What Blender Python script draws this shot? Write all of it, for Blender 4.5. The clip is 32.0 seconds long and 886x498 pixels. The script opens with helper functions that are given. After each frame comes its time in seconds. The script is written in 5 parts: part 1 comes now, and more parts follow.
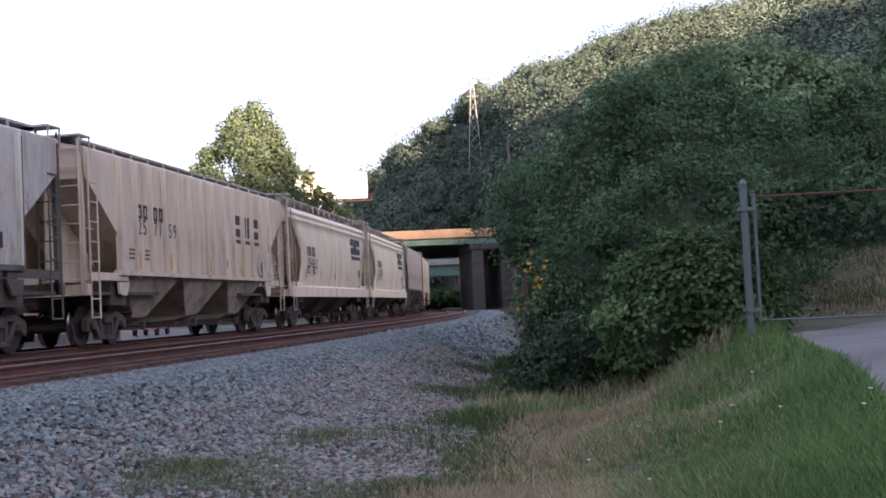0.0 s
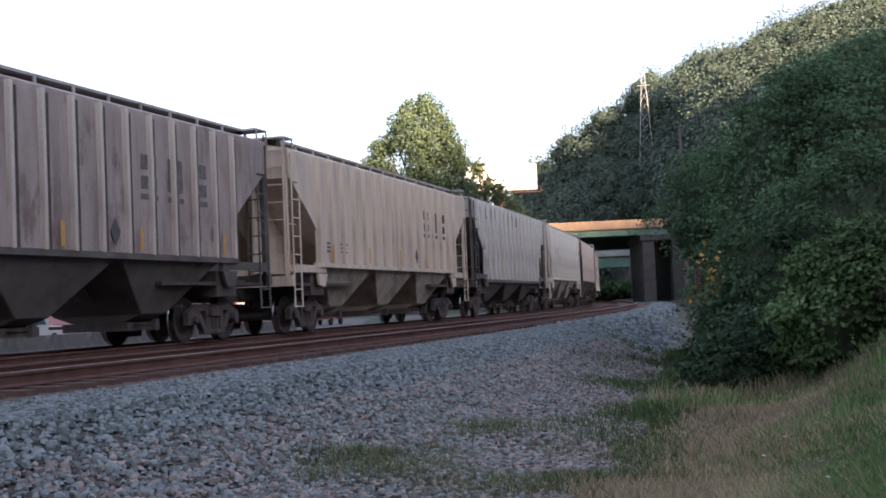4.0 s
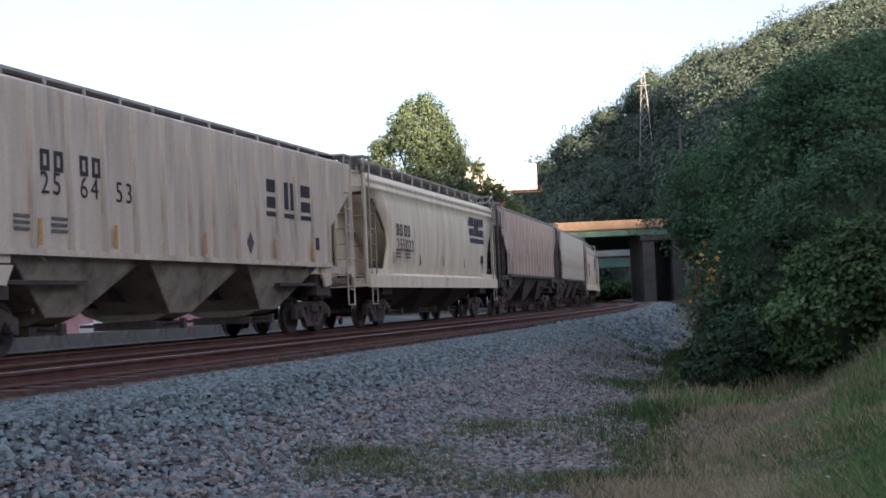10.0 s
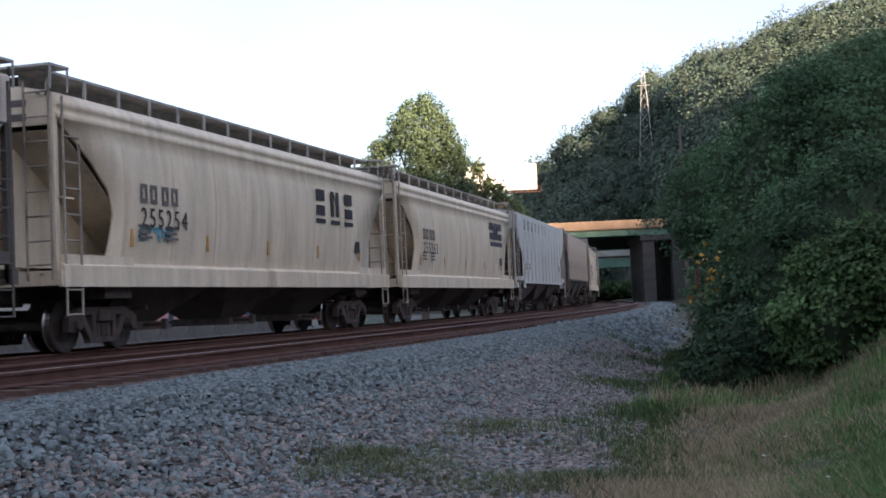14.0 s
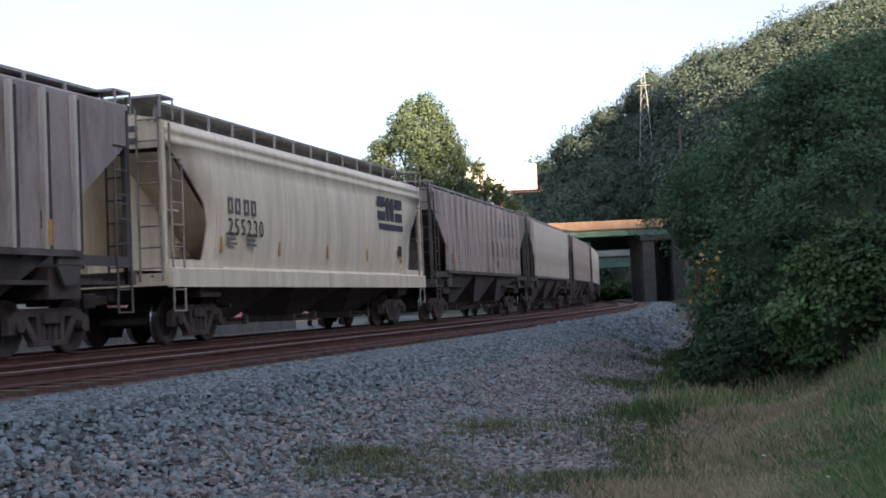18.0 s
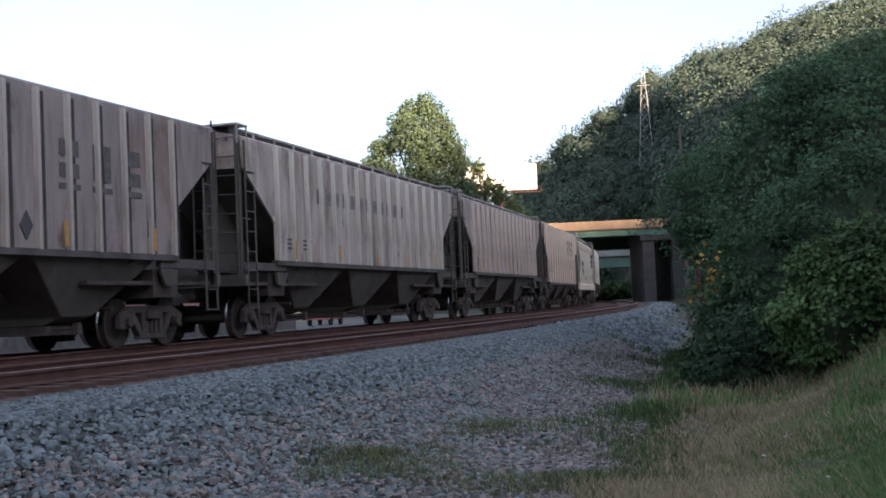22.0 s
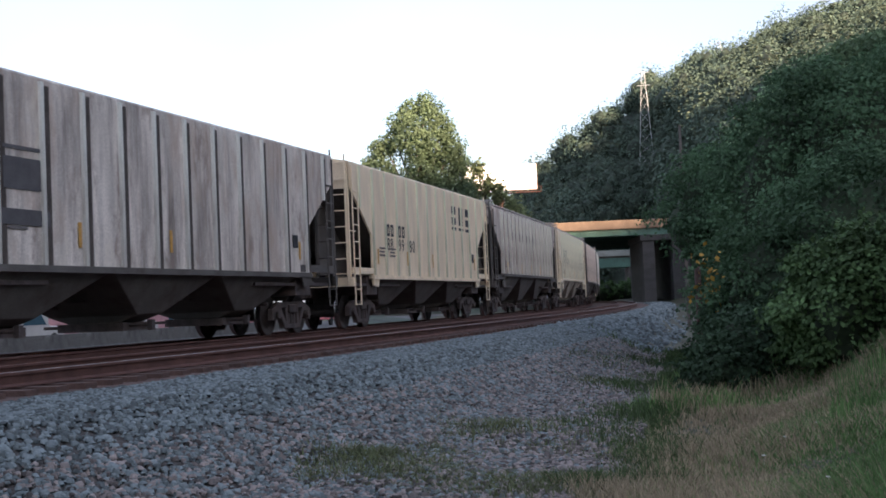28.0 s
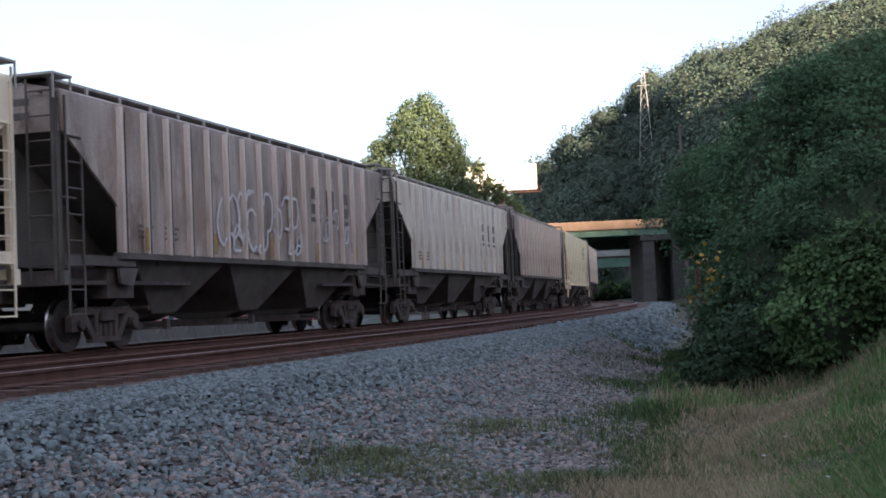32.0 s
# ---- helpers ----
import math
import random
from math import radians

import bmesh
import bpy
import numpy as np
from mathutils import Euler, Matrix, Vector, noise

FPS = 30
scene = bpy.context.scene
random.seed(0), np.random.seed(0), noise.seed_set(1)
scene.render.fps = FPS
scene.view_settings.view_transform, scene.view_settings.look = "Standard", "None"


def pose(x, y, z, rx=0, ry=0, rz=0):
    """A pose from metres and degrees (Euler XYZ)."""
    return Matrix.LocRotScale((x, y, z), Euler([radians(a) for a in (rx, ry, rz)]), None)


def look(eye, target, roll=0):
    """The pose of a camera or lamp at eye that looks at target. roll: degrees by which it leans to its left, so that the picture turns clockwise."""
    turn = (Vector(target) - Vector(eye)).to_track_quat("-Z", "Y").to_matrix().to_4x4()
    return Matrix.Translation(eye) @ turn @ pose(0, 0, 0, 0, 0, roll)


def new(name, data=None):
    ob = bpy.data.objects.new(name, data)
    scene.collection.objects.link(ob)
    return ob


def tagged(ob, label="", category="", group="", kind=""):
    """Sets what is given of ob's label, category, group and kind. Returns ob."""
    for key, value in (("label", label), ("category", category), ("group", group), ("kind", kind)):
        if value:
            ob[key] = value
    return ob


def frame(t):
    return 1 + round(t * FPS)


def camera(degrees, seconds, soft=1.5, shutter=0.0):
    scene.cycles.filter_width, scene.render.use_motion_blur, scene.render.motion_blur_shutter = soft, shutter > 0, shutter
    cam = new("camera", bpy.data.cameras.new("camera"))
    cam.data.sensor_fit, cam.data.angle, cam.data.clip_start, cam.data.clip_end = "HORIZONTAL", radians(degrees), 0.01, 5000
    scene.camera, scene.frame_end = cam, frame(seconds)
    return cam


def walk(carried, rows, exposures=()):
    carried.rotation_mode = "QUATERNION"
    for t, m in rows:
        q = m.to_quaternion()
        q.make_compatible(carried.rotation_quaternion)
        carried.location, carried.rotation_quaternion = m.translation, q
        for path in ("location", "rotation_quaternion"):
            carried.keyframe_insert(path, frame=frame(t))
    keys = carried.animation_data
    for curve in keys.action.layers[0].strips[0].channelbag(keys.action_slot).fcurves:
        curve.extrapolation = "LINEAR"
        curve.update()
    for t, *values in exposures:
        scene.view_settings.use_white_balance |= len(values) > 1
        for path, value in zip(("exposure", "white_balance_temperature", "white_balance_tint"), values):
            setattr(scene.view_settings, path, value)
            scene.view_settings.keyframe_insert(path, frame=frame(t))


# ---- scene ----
# ---- camera ----
EYE = (0.0, 0.0, 0.557)


def aim(yaw, tilt, lean):
    """Pose of the tripod head from angles in radians."""
    way = Vector((math.sin(yaw) * math.cos(tilt), math.cos(yaw) * math.cos(tilt), math.sin(tilt)))
    return look(EYE, Vector(EYE) + way, -math.degrees(lean))


VIEW_A = (0.13265, 0.0436, 0.0470)
VIEW_B = (0.0, 0.04276, 0.04238)


def between(w):
    return aim(*[a + (b - a) * w for a, b in zip(VIEW_A, VIEW_B)])


cam = camera(38.2, 32.0, soft=1.7, shutter=0.06)
walk(cam, [(0.0, between(0)), (1.5, between(0)), (3.0, between(0)), (3.1, between(0.04)), (3.2, between(0.185)), (3.3, between(0.345)),
           (3.4, between(0.515)), (3.5, between(0.685)), (3.6, between(0.83)), (3.7, between(0.93)), (3.8, between(0.98)), (3.95, between(1)),
           (5.5, between(1)), (18.0, between(1)), (32.0, between(1))], [(0.0, 2.53, 6110, 28), (3.0, 2.53, 6110, 28), (3.6, 2.44, 6080, 25), (5.0, 2.12, 5890, 18), (5.6, 2.10, 5890, 18), (32.0, 2.10, 5890, 18)])

# ---- daylight ----
SUN_AZ, SUN_EL = radians(150), radians(12)      # where the sun stands, clockwise from +y, and how high
world = bpy.data.worlds.new("evening_sky")
scene.world = world
world.use_nodes = True
wn, wl = world.node_tree.nodes, world.node_tree.links.new
sky = wn.new("ShaderNodeTexSky")
sky.sky_type, sky.sun_disc = "NISHITA", False
sky.sun_elevation, sky.sun_rotation = SUN_EL, SUN_AZ
sky.air_density, sky.dust_density, sky.ozone_density = 1.0, 2.0, 1.0
haze = wn.new("ShaderNodeTexNoise")            # thin high cloud
haze.inputs["Scale"].default_value, haze.inputs["Detail"].default_value = 2.2, 6
veil = wn.new("ShaderNodeMapRange")
veil.inputs[1].default_value, veil.inputs[2].default_value, veil.inputs[3].default_value, veil.inputs[4].default_value = 0.35, 0.65, 0.5, 0.85
wl(haze.outputs[0], veil.inputs[0])
cloud = wn.new("ShaderNodeMix")
cloud.data_type = "RGBA"
cloud.inputs[7].default_value = (1.78, 1.86, 2.02, 1)
wl(veil.outputs[0], cloud.inputs[0])
wl(sky.outputs[0], cloud.inputs[6])
wn["Background"].inputs["Strength"].default_value = 0.114
wl(cloud.outputs[2], wn["Background"].inputs["Color"])
sun = new("sun", bpy.data.lights.new("sun", "SUN"))
sun.data.energy, sun.data.angle, sun.data.color = 5.0, radians(0.8), (1.0, 0.74, 0.46)
TO_SUN = Vector((math.sin(SUN_AZ) * math.cos(SUN_EL), math.cos(SUN_AZ) * math.cos(SUN_EL), math.sin(SUN_EL)))
sun.matrix_world = look(TO_SUN * 100, (0, 0, 0))

# ---- plan: the line of the tracks ----
HEAD = 0.30388
BEND_AT, RADIUS, BEND_END = 11.7, 571.0, 560.0
TRAIN_D, NEAR_D = 13.48, 9.66          # distance of the two track centres from the camera's foot
H = Vector((math.sin(HEAD), math.cos(HEAD), 0))
N = Vector((-math.cos(HEAD), math.sin(HEAD), 0))
UP = Vector((0, 0, 1))


def on_line(s, d):
    """Ground point s metres along the line and d metres to its far side, with the heading there."""
    if s <= BEND_AT:
        return N * d + H * s, H.copy()
    r = RADIUS + TRAIN_D - d
    a = (min(s, BEND_END) - BEND_AT) / RADIUS
    p = N * d + H * BEND_AT + H * (math.sin(a) * r) + N * ((1 - math.cos(a)) * r)
    h = H * math.cos(a) + N * math.sin(a)
    return p + h * max(0.0, s - BEND_END), h


# ---- small builders ----
def flat(value):
    return (value, value, value, 1.0) if not isinstance(value, tuple) else (*value, 1.0)


def material(name, base, rough=0.7, metal=0.0, spread=0.15, scale=4.0, fine=60.0, bump=0.2, dirt=None, dirt_amount=0.5, streak=None, island=0.0, thing=0.0, spec=0.4, thin=0.0, blotch=None):
    """A surface with two scales of variation, an optional dirt colour (streaked along z if asked) and relief."""
    m = bpy.data.materials.new(name)
    m.use_nodes = True
    t = m.node_tree
    n, link = t.nodes, t.links.new
    b = n["Principled BSDF"]
    b.inputs["Roughness"].default_value, b.inputs["Metallic"].default_value = rough, metal
    b.inputs["Specular IOR Level"].default_value = spec
    co = n.new("ShaderNodeTexCoord")
    big = n.new("ShaderNodeTexNoise")
    big.inputs["Scale"].default_value, big.inputs["Detail"].default_value = scale, 5
    small = n.new("ShaderNodeTexNoise")
    small.inputs["Scale"].default_value, small.inputs["Detail"].default_value = fine, 3
    if streak:
        run = n.new("ShaderNodeMapping")
        run.inputs["Scale"].default_value = tuple(1.7 * a for a in streak)
        link(co.outputs["Object"], run.inputs["Vector"])
        link(run.outputs[0], big.inputs["Vector"])
    else:
        link(co.outputs["Object"], big.inputs["Vector"])
    link(co.outputs["Object"], small.inputs["Vector"])
    tone = n.new("ShaderNodeMapRange")
    tone.inputs[1].default_value, tone.inputs[2].default_value = 0.3, 0.7
    tone.inputs[3].default_value, tone.inputs[4].default_value = 1 - spread, 1 + spread
    link(big.outputs[0], tone.inputs[0])
    tone2 = n.new("ShaderNodeMapRange")
    tone2.inputs[1].default_value, tone2.inputs[2].default_value = 0.3, 0.7
    tone2.inputs[3].default_value, tone2.inputs[4].default_value = 1 - spread * 0.7, 1 + spread * 0.7
    link(small.outputs[0], tone2.inputs[0])
    mul = n.new("ShaderNodeMath")
    mul.operation = "MULTIPLY"
    link(tone.outputs[0], mul.inputs[0])
    link(tone2.outputs[0], mul.inputs[1])
    last = mul.outputs[0]
    for amount, kind, sock in ((island, "ShaderNodeNewGeometry", "Random Per Island"), (thing, "ShaderNodeObjectInfo", "Random")):
        if amount:
            g = n.new(kind)
            r = n.new("ShaderNodeMapRange")
            r.inputs[3].default_value, r.inputs[4].default_value = 1 - amount, 1 + amount
            link(g.outputs[sock], r.inputs[0])
            k = n.new("ShaderNodeMath")
            k.operation = "MULTIPLY"
            link(last, k.inputs[0])
            link(r.outputs[0], k.inputs[1])
            last = k.outputs[0]
    col = n.new("ShaderNodeVectorMath")
    col.operation = "SCALE"
    col.inputs[0].default_value = base
    link(last, col.inputs["Scale"])
    out = col.outputs[0]
    if dirt:
        mask = n.new("ShaderNodeTexNoise")
        mask.inputs["Scale"].default_value, mask.inputs["Detail"].default_value, mask.inputs["Roughness"].default_value = 1.0, 8, 0.65
        mp = n.new("ShaderNodeMapping")
        mp.inputs["Scale"].default_value = streak or (1.0, 1.0, 1.0)
        link(co.outputs["Object"], mp.inputs["Vector"])
        link(mp.outputs[0], mask.inputs["Vector"])
        ramp = n.new("ShaderNodeMapRange")
        ramp.inputs[1].default_value, ramp.inputs[2].default_value = 0.66 - 0.3 * dirt_amount, 0.86 - 0.3 * dirt_amount
        ramp.inputs[3].default_value, ramp.inputs[4].default_value = 0.0, min(1.0, 0.45 + 0.5 * dirt_amount)
        link(mask.outputs[0], ramp.inputs[0])
        mix = n.new("ShaderNodeMix")
        mix.data_type = "RGBA"
        mix.inputs[7].default_value = flat(dirt)
        link(ramp.outputs[0], mix.inputs[0])
        link(out, mix.inputs[6])
        out = mix.outputs[2]
    for k, (colour, size, share) in enumerate(blotch or ()):
        spot = n.new("ShaderNodeTexNoise")
        spot.inputs["Scale"].default_value, spot.inputs["Detail"].default_value, spot.inputs["Roughness"].default_value = size, 6, 0.7
        off = n.new("ShaderNodeMapping")
        off.inputs["Location"].default_value, off.inputs["Scale"].default_value = (7.3 * k + 2, 3.1, 5.7), (1.0, 1.0, 0.45)
        rnd = n.new("ShaderNodeObjectInfo")
        move = n.new("ShaderNodeVectorMath")
        move.operation = "ADD"
        stretch = n.new("ShaderNodeVectorMath")
        stretch.operation = "SCALE"
        stretch.inputs[0].default_value = (37.0, 11.0, 5.0)
        link(rnd.outputs["Random"], stretch.inputs["Scale"])
        link(co.outputs["Object"], move.inputs[0])
        link(stretch.outputs[0], move.inputs[1])
        link(move.outputs[0], off.inputs["Vector"])
        link(off.outputs[0], spot.inputs["Vector"])
        lim = n.new("ShaderNodeMapRange")
        lim.inputs[1].default_value, lim.inputs[2].default_value, lim.inputs[4].default_value = 0.60 - 0.25 * share, 0.70 - 0.25 * share, 0.8
        link(spot.outputs[0], lim.inputs[0])
        over = n.new("ShaderNodeMix")
        over.data_type = "RGBA"
        over.inputs[7].default_value = flat(colour)
        link(lim.outputs[0], over.inputs[0])
        link(out, over.inputs[6])
        out = over.outputs[2]
    link(out, b.inputs["Base Color"])
    if thin:
        tr = n.new("ShaderNodeBsdfTranslucent")
        both = n.new("ShaderNodeMixShader")
        both.inputs[0].default_value = thin
        link(out, tr.inputs["Color"])
        link(b.outputs[0], both.inputs[1])
        link(tr.outputs[0], both.inputs[2])
        link(both.outputs[0], n["Material Output"].inputs["Surface"])
    if bump:
        bp = n.new("ShaderNodeBump")
        bp.inputs["Strength"].default_value, bp.inputs["Distance"].default_value = bump, 0.02
        link(small.outputs[0], bp.inputs["Height"])
        link(bp.outputs[0], b.inputs["Normal"])
    return m


def mesh_of(name, verts, faces, mat, smooth=False):
    me = bpy.data.meshes.new(name)
    me.from_pydata([tuple(v) for v in verts], [], faces)
    for m in (mat if isinstance(mat, (list, tuple)) else [mat]):
        me.materials.append(m)
    if smooth:
        me.polygons.foreach_set("use_smooth", [True] * len(me.polygons))
    me.update()
    return me


def sheet(name, arr_v, arr_f, mat, smooth=False):
    """A large mesh from arrays of points and of equal-sized faces."""
    me = bpy.data.meshes.new(name)
    nv, nf, k = len(arr_v), len(arr_f), arr_f.shape[1]
    me.vertices.add(nv)
    me.vertices.foreach_set("co", np.asarray(arr_v, np.float32).ravel())
    me.loops.add(nf * k)
    me.loops.foreach_set("vertex_index", np.asarray(arr_f, np.int32).ravel())
    me.polygons.add(nf)
    me.polygons.foreach_set("loop_start", np.arange(0, nf * k, k, dtype=np.int32))
    me.polygons.foreach_set("loop_total", np.full(nf, k, np.int32))
    if smooth:
        me.polygons.foreach_set("use_smooth", np.ones(nf, bool))
    me.materials.append(mat)
    me.update(calc_edges=True)
    me.validate()
    return me


def hang(name, me, parent=None, label="", at=None):
    ob = new(name, me)
    if parent is not None:
        ob.parent = parent
    if at is not None:
        ob.matrix_basis = at
    if label:
        tagged(ob, label)
    return ob


class Shape:
    """Collects boxes, prisms, tubes and loose faces into one mesh."""

    def __init__(self):
        self.v, self.f = [], []

    def face(self, pts):
        i = len(self.v)
        self.v += [tuple(p) for p in pts]
        self.f.append(list(range(i, i + len(pts))))
        return self

    def box(self, x0, x1, y0, y1, z0, z1):
        i = len(self.v)
        self.v += [(x, y, z) for x in (x0, x1) for y in (y0, y1) for z in (z0, z1)]
        self.f += [[i + a for a in q] for q in ((0, 1, 3, 2), (4, 6, 7, 5), (0, 4, 5, 1), (2, 3, 7, 6), (0, 2, 6, 4), (1, 5, 7, 3))]
        return self

    def prism(self, pts, along, lo, hi):
        """A closed outline drawn out along an axis ('x', 'y' or 'z')."""
        i, k = len(self.v), len(pts)
        for w in (lo, hi):
            for a, b in pts:
                self.v.append({"x": (w, a, b), "y": (a, w, b), "z": (a, b, w)}[along])
        self.f.append([i + j for j in range(k)][::-1])
        self.f.append([i + k + j for j in range(k)])
        for j in range(k):
            q = (j + 1) % k
            self.f.append([i + j, i + q, i + k + q, i + k + j])
        return self

    def bar(self, a, b, r, sides=6):
        a, b = Vector(a), Vector(b)
        q = (b - a).to_track_quat("Z", "Y").to_matrix()
        i = len(self.v)
        for c in (a, b):
            for j in range(sides):
                w = 2 * math.pi * j / sides
                self.v.append(tuple(c + q @ Vector((r * math.cos(w), r * math.sin(w), 0))))
        for j in range(sides):
            k = (j + 1) % sides
            self.f.append([i + j, i + k, i + sides + k, i + sides + j])
        self.f.append([i + j for j in range(sides)][::-1])
        self.f.append([i + sides + j for j in range(sides)])
        return self

    def lathe(self, profile, axis="y", sides=20, at=(0, 0, 0)):
        """A turned piece: profile rows of (distance along the axis, radius)."""
        i = len(self.v)
        for w, r in profile:
            for j in range(sides):
                a = 2 * math.pi * j / sides
                c, s_ = r * math.cos(a), r * math.sin(a)
                p = {"y": (c, w, s_), "x": (w, c, s_), "z": (c, s_, w)}[axis]
                self.v.append((p[0] + at[0], p[1] + at[1], p[2] + at[2]))
        for k in range(len(profile) - 1):
            for j in range(sides):
                q = (j + 1) % sides
                self.f.append([i + k * sides + j, i + k * sides + q, i + (k + 1) * sides + q, i + (k + 1) * sides + j])
        self.f.append([i + j for j in range(sides)][::-1])
        self.f.append([i + (len(profile) - 1) * sides + j for j in range(sides)])
        return self

    def mesh(self, name, mat, bevel=0.0, smooth=False):
        bm = bmesh.new()
        vs = [bm.verts.new(p) for p in self.v]
        for q in self.f:
            try:
                bm.faces.new([vs[j] for j in q])
            except ValueError:
                pass
        bmesh.ops.recalc_face_normals(bm, faces=bm.faces)
        if bevel:
            bmesh.ops.bevel(bm, geom=bm.edges[:], offset=bevel, segments=1, affect="EDGES", profile=0.5)
        me = bpy.data.meshes.new(name)
        bm.to_mesh(me)
        bm.free()
        me.materials.append(mat)
        if smooth:
            me.polygons.foreach_set("use_smooth", [True] * len(me.polygons))
        return me


def empty(name, label, category, group="", at=None):
    ob = new(name)
    ob.empty_display_size = 0.2
    if at is not None:
        ob.matrix_basis = at
    return tagged(ob, label, category, group)


# ---- materials ----
STREAK = (2.2, 2.2, 0.28)
RUST = (0.085, 0.05, 0.038)
SOOT = (0.045, 0.04, 0.038)


def paint(name, base, dirt=(0.10, 0.075, 0.06), amount=0.4, spread=0.10):
    spread = 0.16 if amount > 0.5 else spread
    dim = 1.12 if amount > 0.44 else 1.03
    base = (base[0] * 1.03 * dim, base[1] * 0.985 * dim, base[2] * 0.97 * dim)
    marks = [((base[0] * 0.72, base[1] * 0.62, base[2] * 0.56), 0.55, amount * 0.45 if amount > 0.44 else -0.1)]
    if amount > 0.44:
        marks += [((base[0] * 1.12, base[1] * 1.12, base[2] * 1.05), 0.8, 0.06), ((base[0] * 0.45, base[1] * 0.38, base[2] * 0.36), 1.4, 0.16)]
    return material(name, base, 0.62, 0.0, spread * (1.5 if amount > 0.44 else 1.3), 1.0, 35.0, 0.08, dirt, amount, STREAK, spec=0.3, blotch=marks)


PAINT = {
    "tan": paint("tan_car_paint", (0.57, 0.505, 0.42), (0.22, 0.16, 0.115), 0.42),
    "cream": paint("cream_car_paint", (0.66, 0.60, 0.48), (0.36, 0.29, 0.21), 0.38),
    "fresh": paint("fresh_cream_car_paint", (0.72, 0.66, 0.52), (0.45, 0.37, 0.26), 0.28),
    "pale": paint("pale_grey_car_paint", (0.58, 0.55, 0.485), (0.19, 0.155, 0.13), 0.46),
    "drab": paint("drab_grey_brown_car_paint", (0.44, 0.40, 0.365), (0.14, 0.108, 0.095), 0.58),
    "grey": paint("mid_grey_car_paint", (0.42, 0.42, 0.41), (0.14, 0.115, 0.10), 0.46),
    "blue": paint("blue_grey_car_paint", (0.52, 0.55, 0.555), (0.26, 0.22, 0.20), 0.34),
    "worn": paint("worn_grey_car_paint", (0.55, 0.525, 0.48), (0.13, 0.095, 0.085), 0.64),
    "brown": paint("sooty_brown_car_paint", (0.44, 0.385, 0.355), (0.12, 0.075, 0.068), 0.56),
    "dusk": paint("dark_grey_brown_car_paint", (0.355, 0.315, 0.29), (0.115, 0.09, 0.08), 0.58),
    "clay": paint("clay_brown_car_paint", (0.37, 0.285, 0.235), (0.13, 0.09, 0.075), 0.45),
    "rose": paint("faded_rose_car_paint", (0.54, 0.445, 0.385), (0.22, 0.16, 0.13), 0.45),
    "soot": paint("purple_brown_car_paint", (0.305, 0.268, 0.255), (0.09, 0.065, 0.06), 0.5),
    "peel": paint("peeling_grey_brown_car_paint", (0.40, 0.355, 0.34), (0.12, 0.075, 0.065), 0.72),
    "sand": paint("sand_yellow_car_paint", (0.75, 0.65, 0.48), (0.40, 0.31, 0.21), 0.22),
}
# posts paler than the panels: light on their faces put into the paint
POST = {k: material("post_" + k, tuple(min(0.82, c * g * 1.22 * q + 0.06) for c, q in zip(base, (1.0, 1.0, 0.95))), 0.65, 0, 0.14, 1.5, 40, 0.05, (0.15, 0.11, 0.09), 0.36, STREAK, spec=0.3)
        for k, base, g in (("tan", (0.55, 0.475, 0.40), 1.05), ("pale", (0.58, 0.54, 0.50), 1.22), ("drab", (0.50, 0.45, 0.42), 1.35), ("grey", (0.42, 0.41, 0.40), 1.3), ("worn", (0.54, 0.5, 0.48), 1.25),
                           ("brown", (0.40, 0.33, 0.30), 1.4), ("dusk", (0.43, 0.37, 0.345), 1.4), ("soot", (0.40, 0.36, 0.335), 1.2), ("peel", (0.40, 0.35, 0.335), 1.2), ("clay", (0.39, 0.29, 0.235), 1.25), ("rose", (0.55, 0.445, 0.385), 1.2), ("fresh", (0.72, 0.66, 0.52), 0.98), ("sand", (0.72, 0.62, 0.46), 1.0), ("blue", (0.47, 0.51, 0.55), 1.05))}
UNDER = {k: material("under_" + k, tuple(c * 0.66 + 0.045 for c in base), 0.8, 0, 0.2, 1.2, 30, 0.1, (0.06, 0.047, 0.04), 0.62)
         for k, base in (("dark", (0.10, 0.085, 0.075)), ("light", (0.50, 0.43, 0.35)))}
M_TRUCK = material("truck_grime", (0.092, 0.076, 0.074), 0.85, 0.2, 0.3, 5, 50, 0.3, (0.11, 0.075, 0.055), 0.5)
M_TREAD = material("polished_wheel_steel", (0.45, 0.45, 0.46), 0.25, 1.0, 0.1, 5, 80, 0.05)
M_WHEEL = material("wheel_grime", (0.065, 0.055, 0.052), 0.8, 0.3, 0.3, 5, 50, 0.2)
M_BOARD = material("roof_walk_steel", (0.40, 0.38, 0.36), 0.6, 0.1, 0.25, 4, 60, 0.2, RUST, 0.3)
# dark tone paints the shadow behind the running boards
M_HATCH = material("roof_hatch_shade", (0.11, 0.095, 0.085), 0.8, 0.0, 0.25, 3, 40, 0.2)
M_RAIL = material("rusty_rail_side", (0.105, 0.052, 0.042), 0.85, 0.2, 0.25, 3, 60, 0.25)
# pale, little metal: the near rail's sky glint is put into the colour
M_RAILTOP = material("worn_rail_head", (0.50, 0.48, 0.47), 0.5, 0.35, 0.15, 3, 60, 0.1)
M_RAILDULL = material("dull_rail_head", (0.16, 0.10, 0.085), 0.6, 0.4, 0.2, 3, 60, 0.1)
M_TIE = material("creosoted_tie", (0.088, 0.055, 0.047), 0.9, 0, 0.3, 6, 50, 0.4, thing=0.2)
M_INK = material("black_stencil_paint", (0.035, 0.035, 0.04), 0.7, 0, 0.2, 8, 60, 0.0)
M_NAVY = material("navy_stencil_paint", (0.06, 0.06, 0.08), 0.7, 0, 0.2, 8, 60, 0.0)
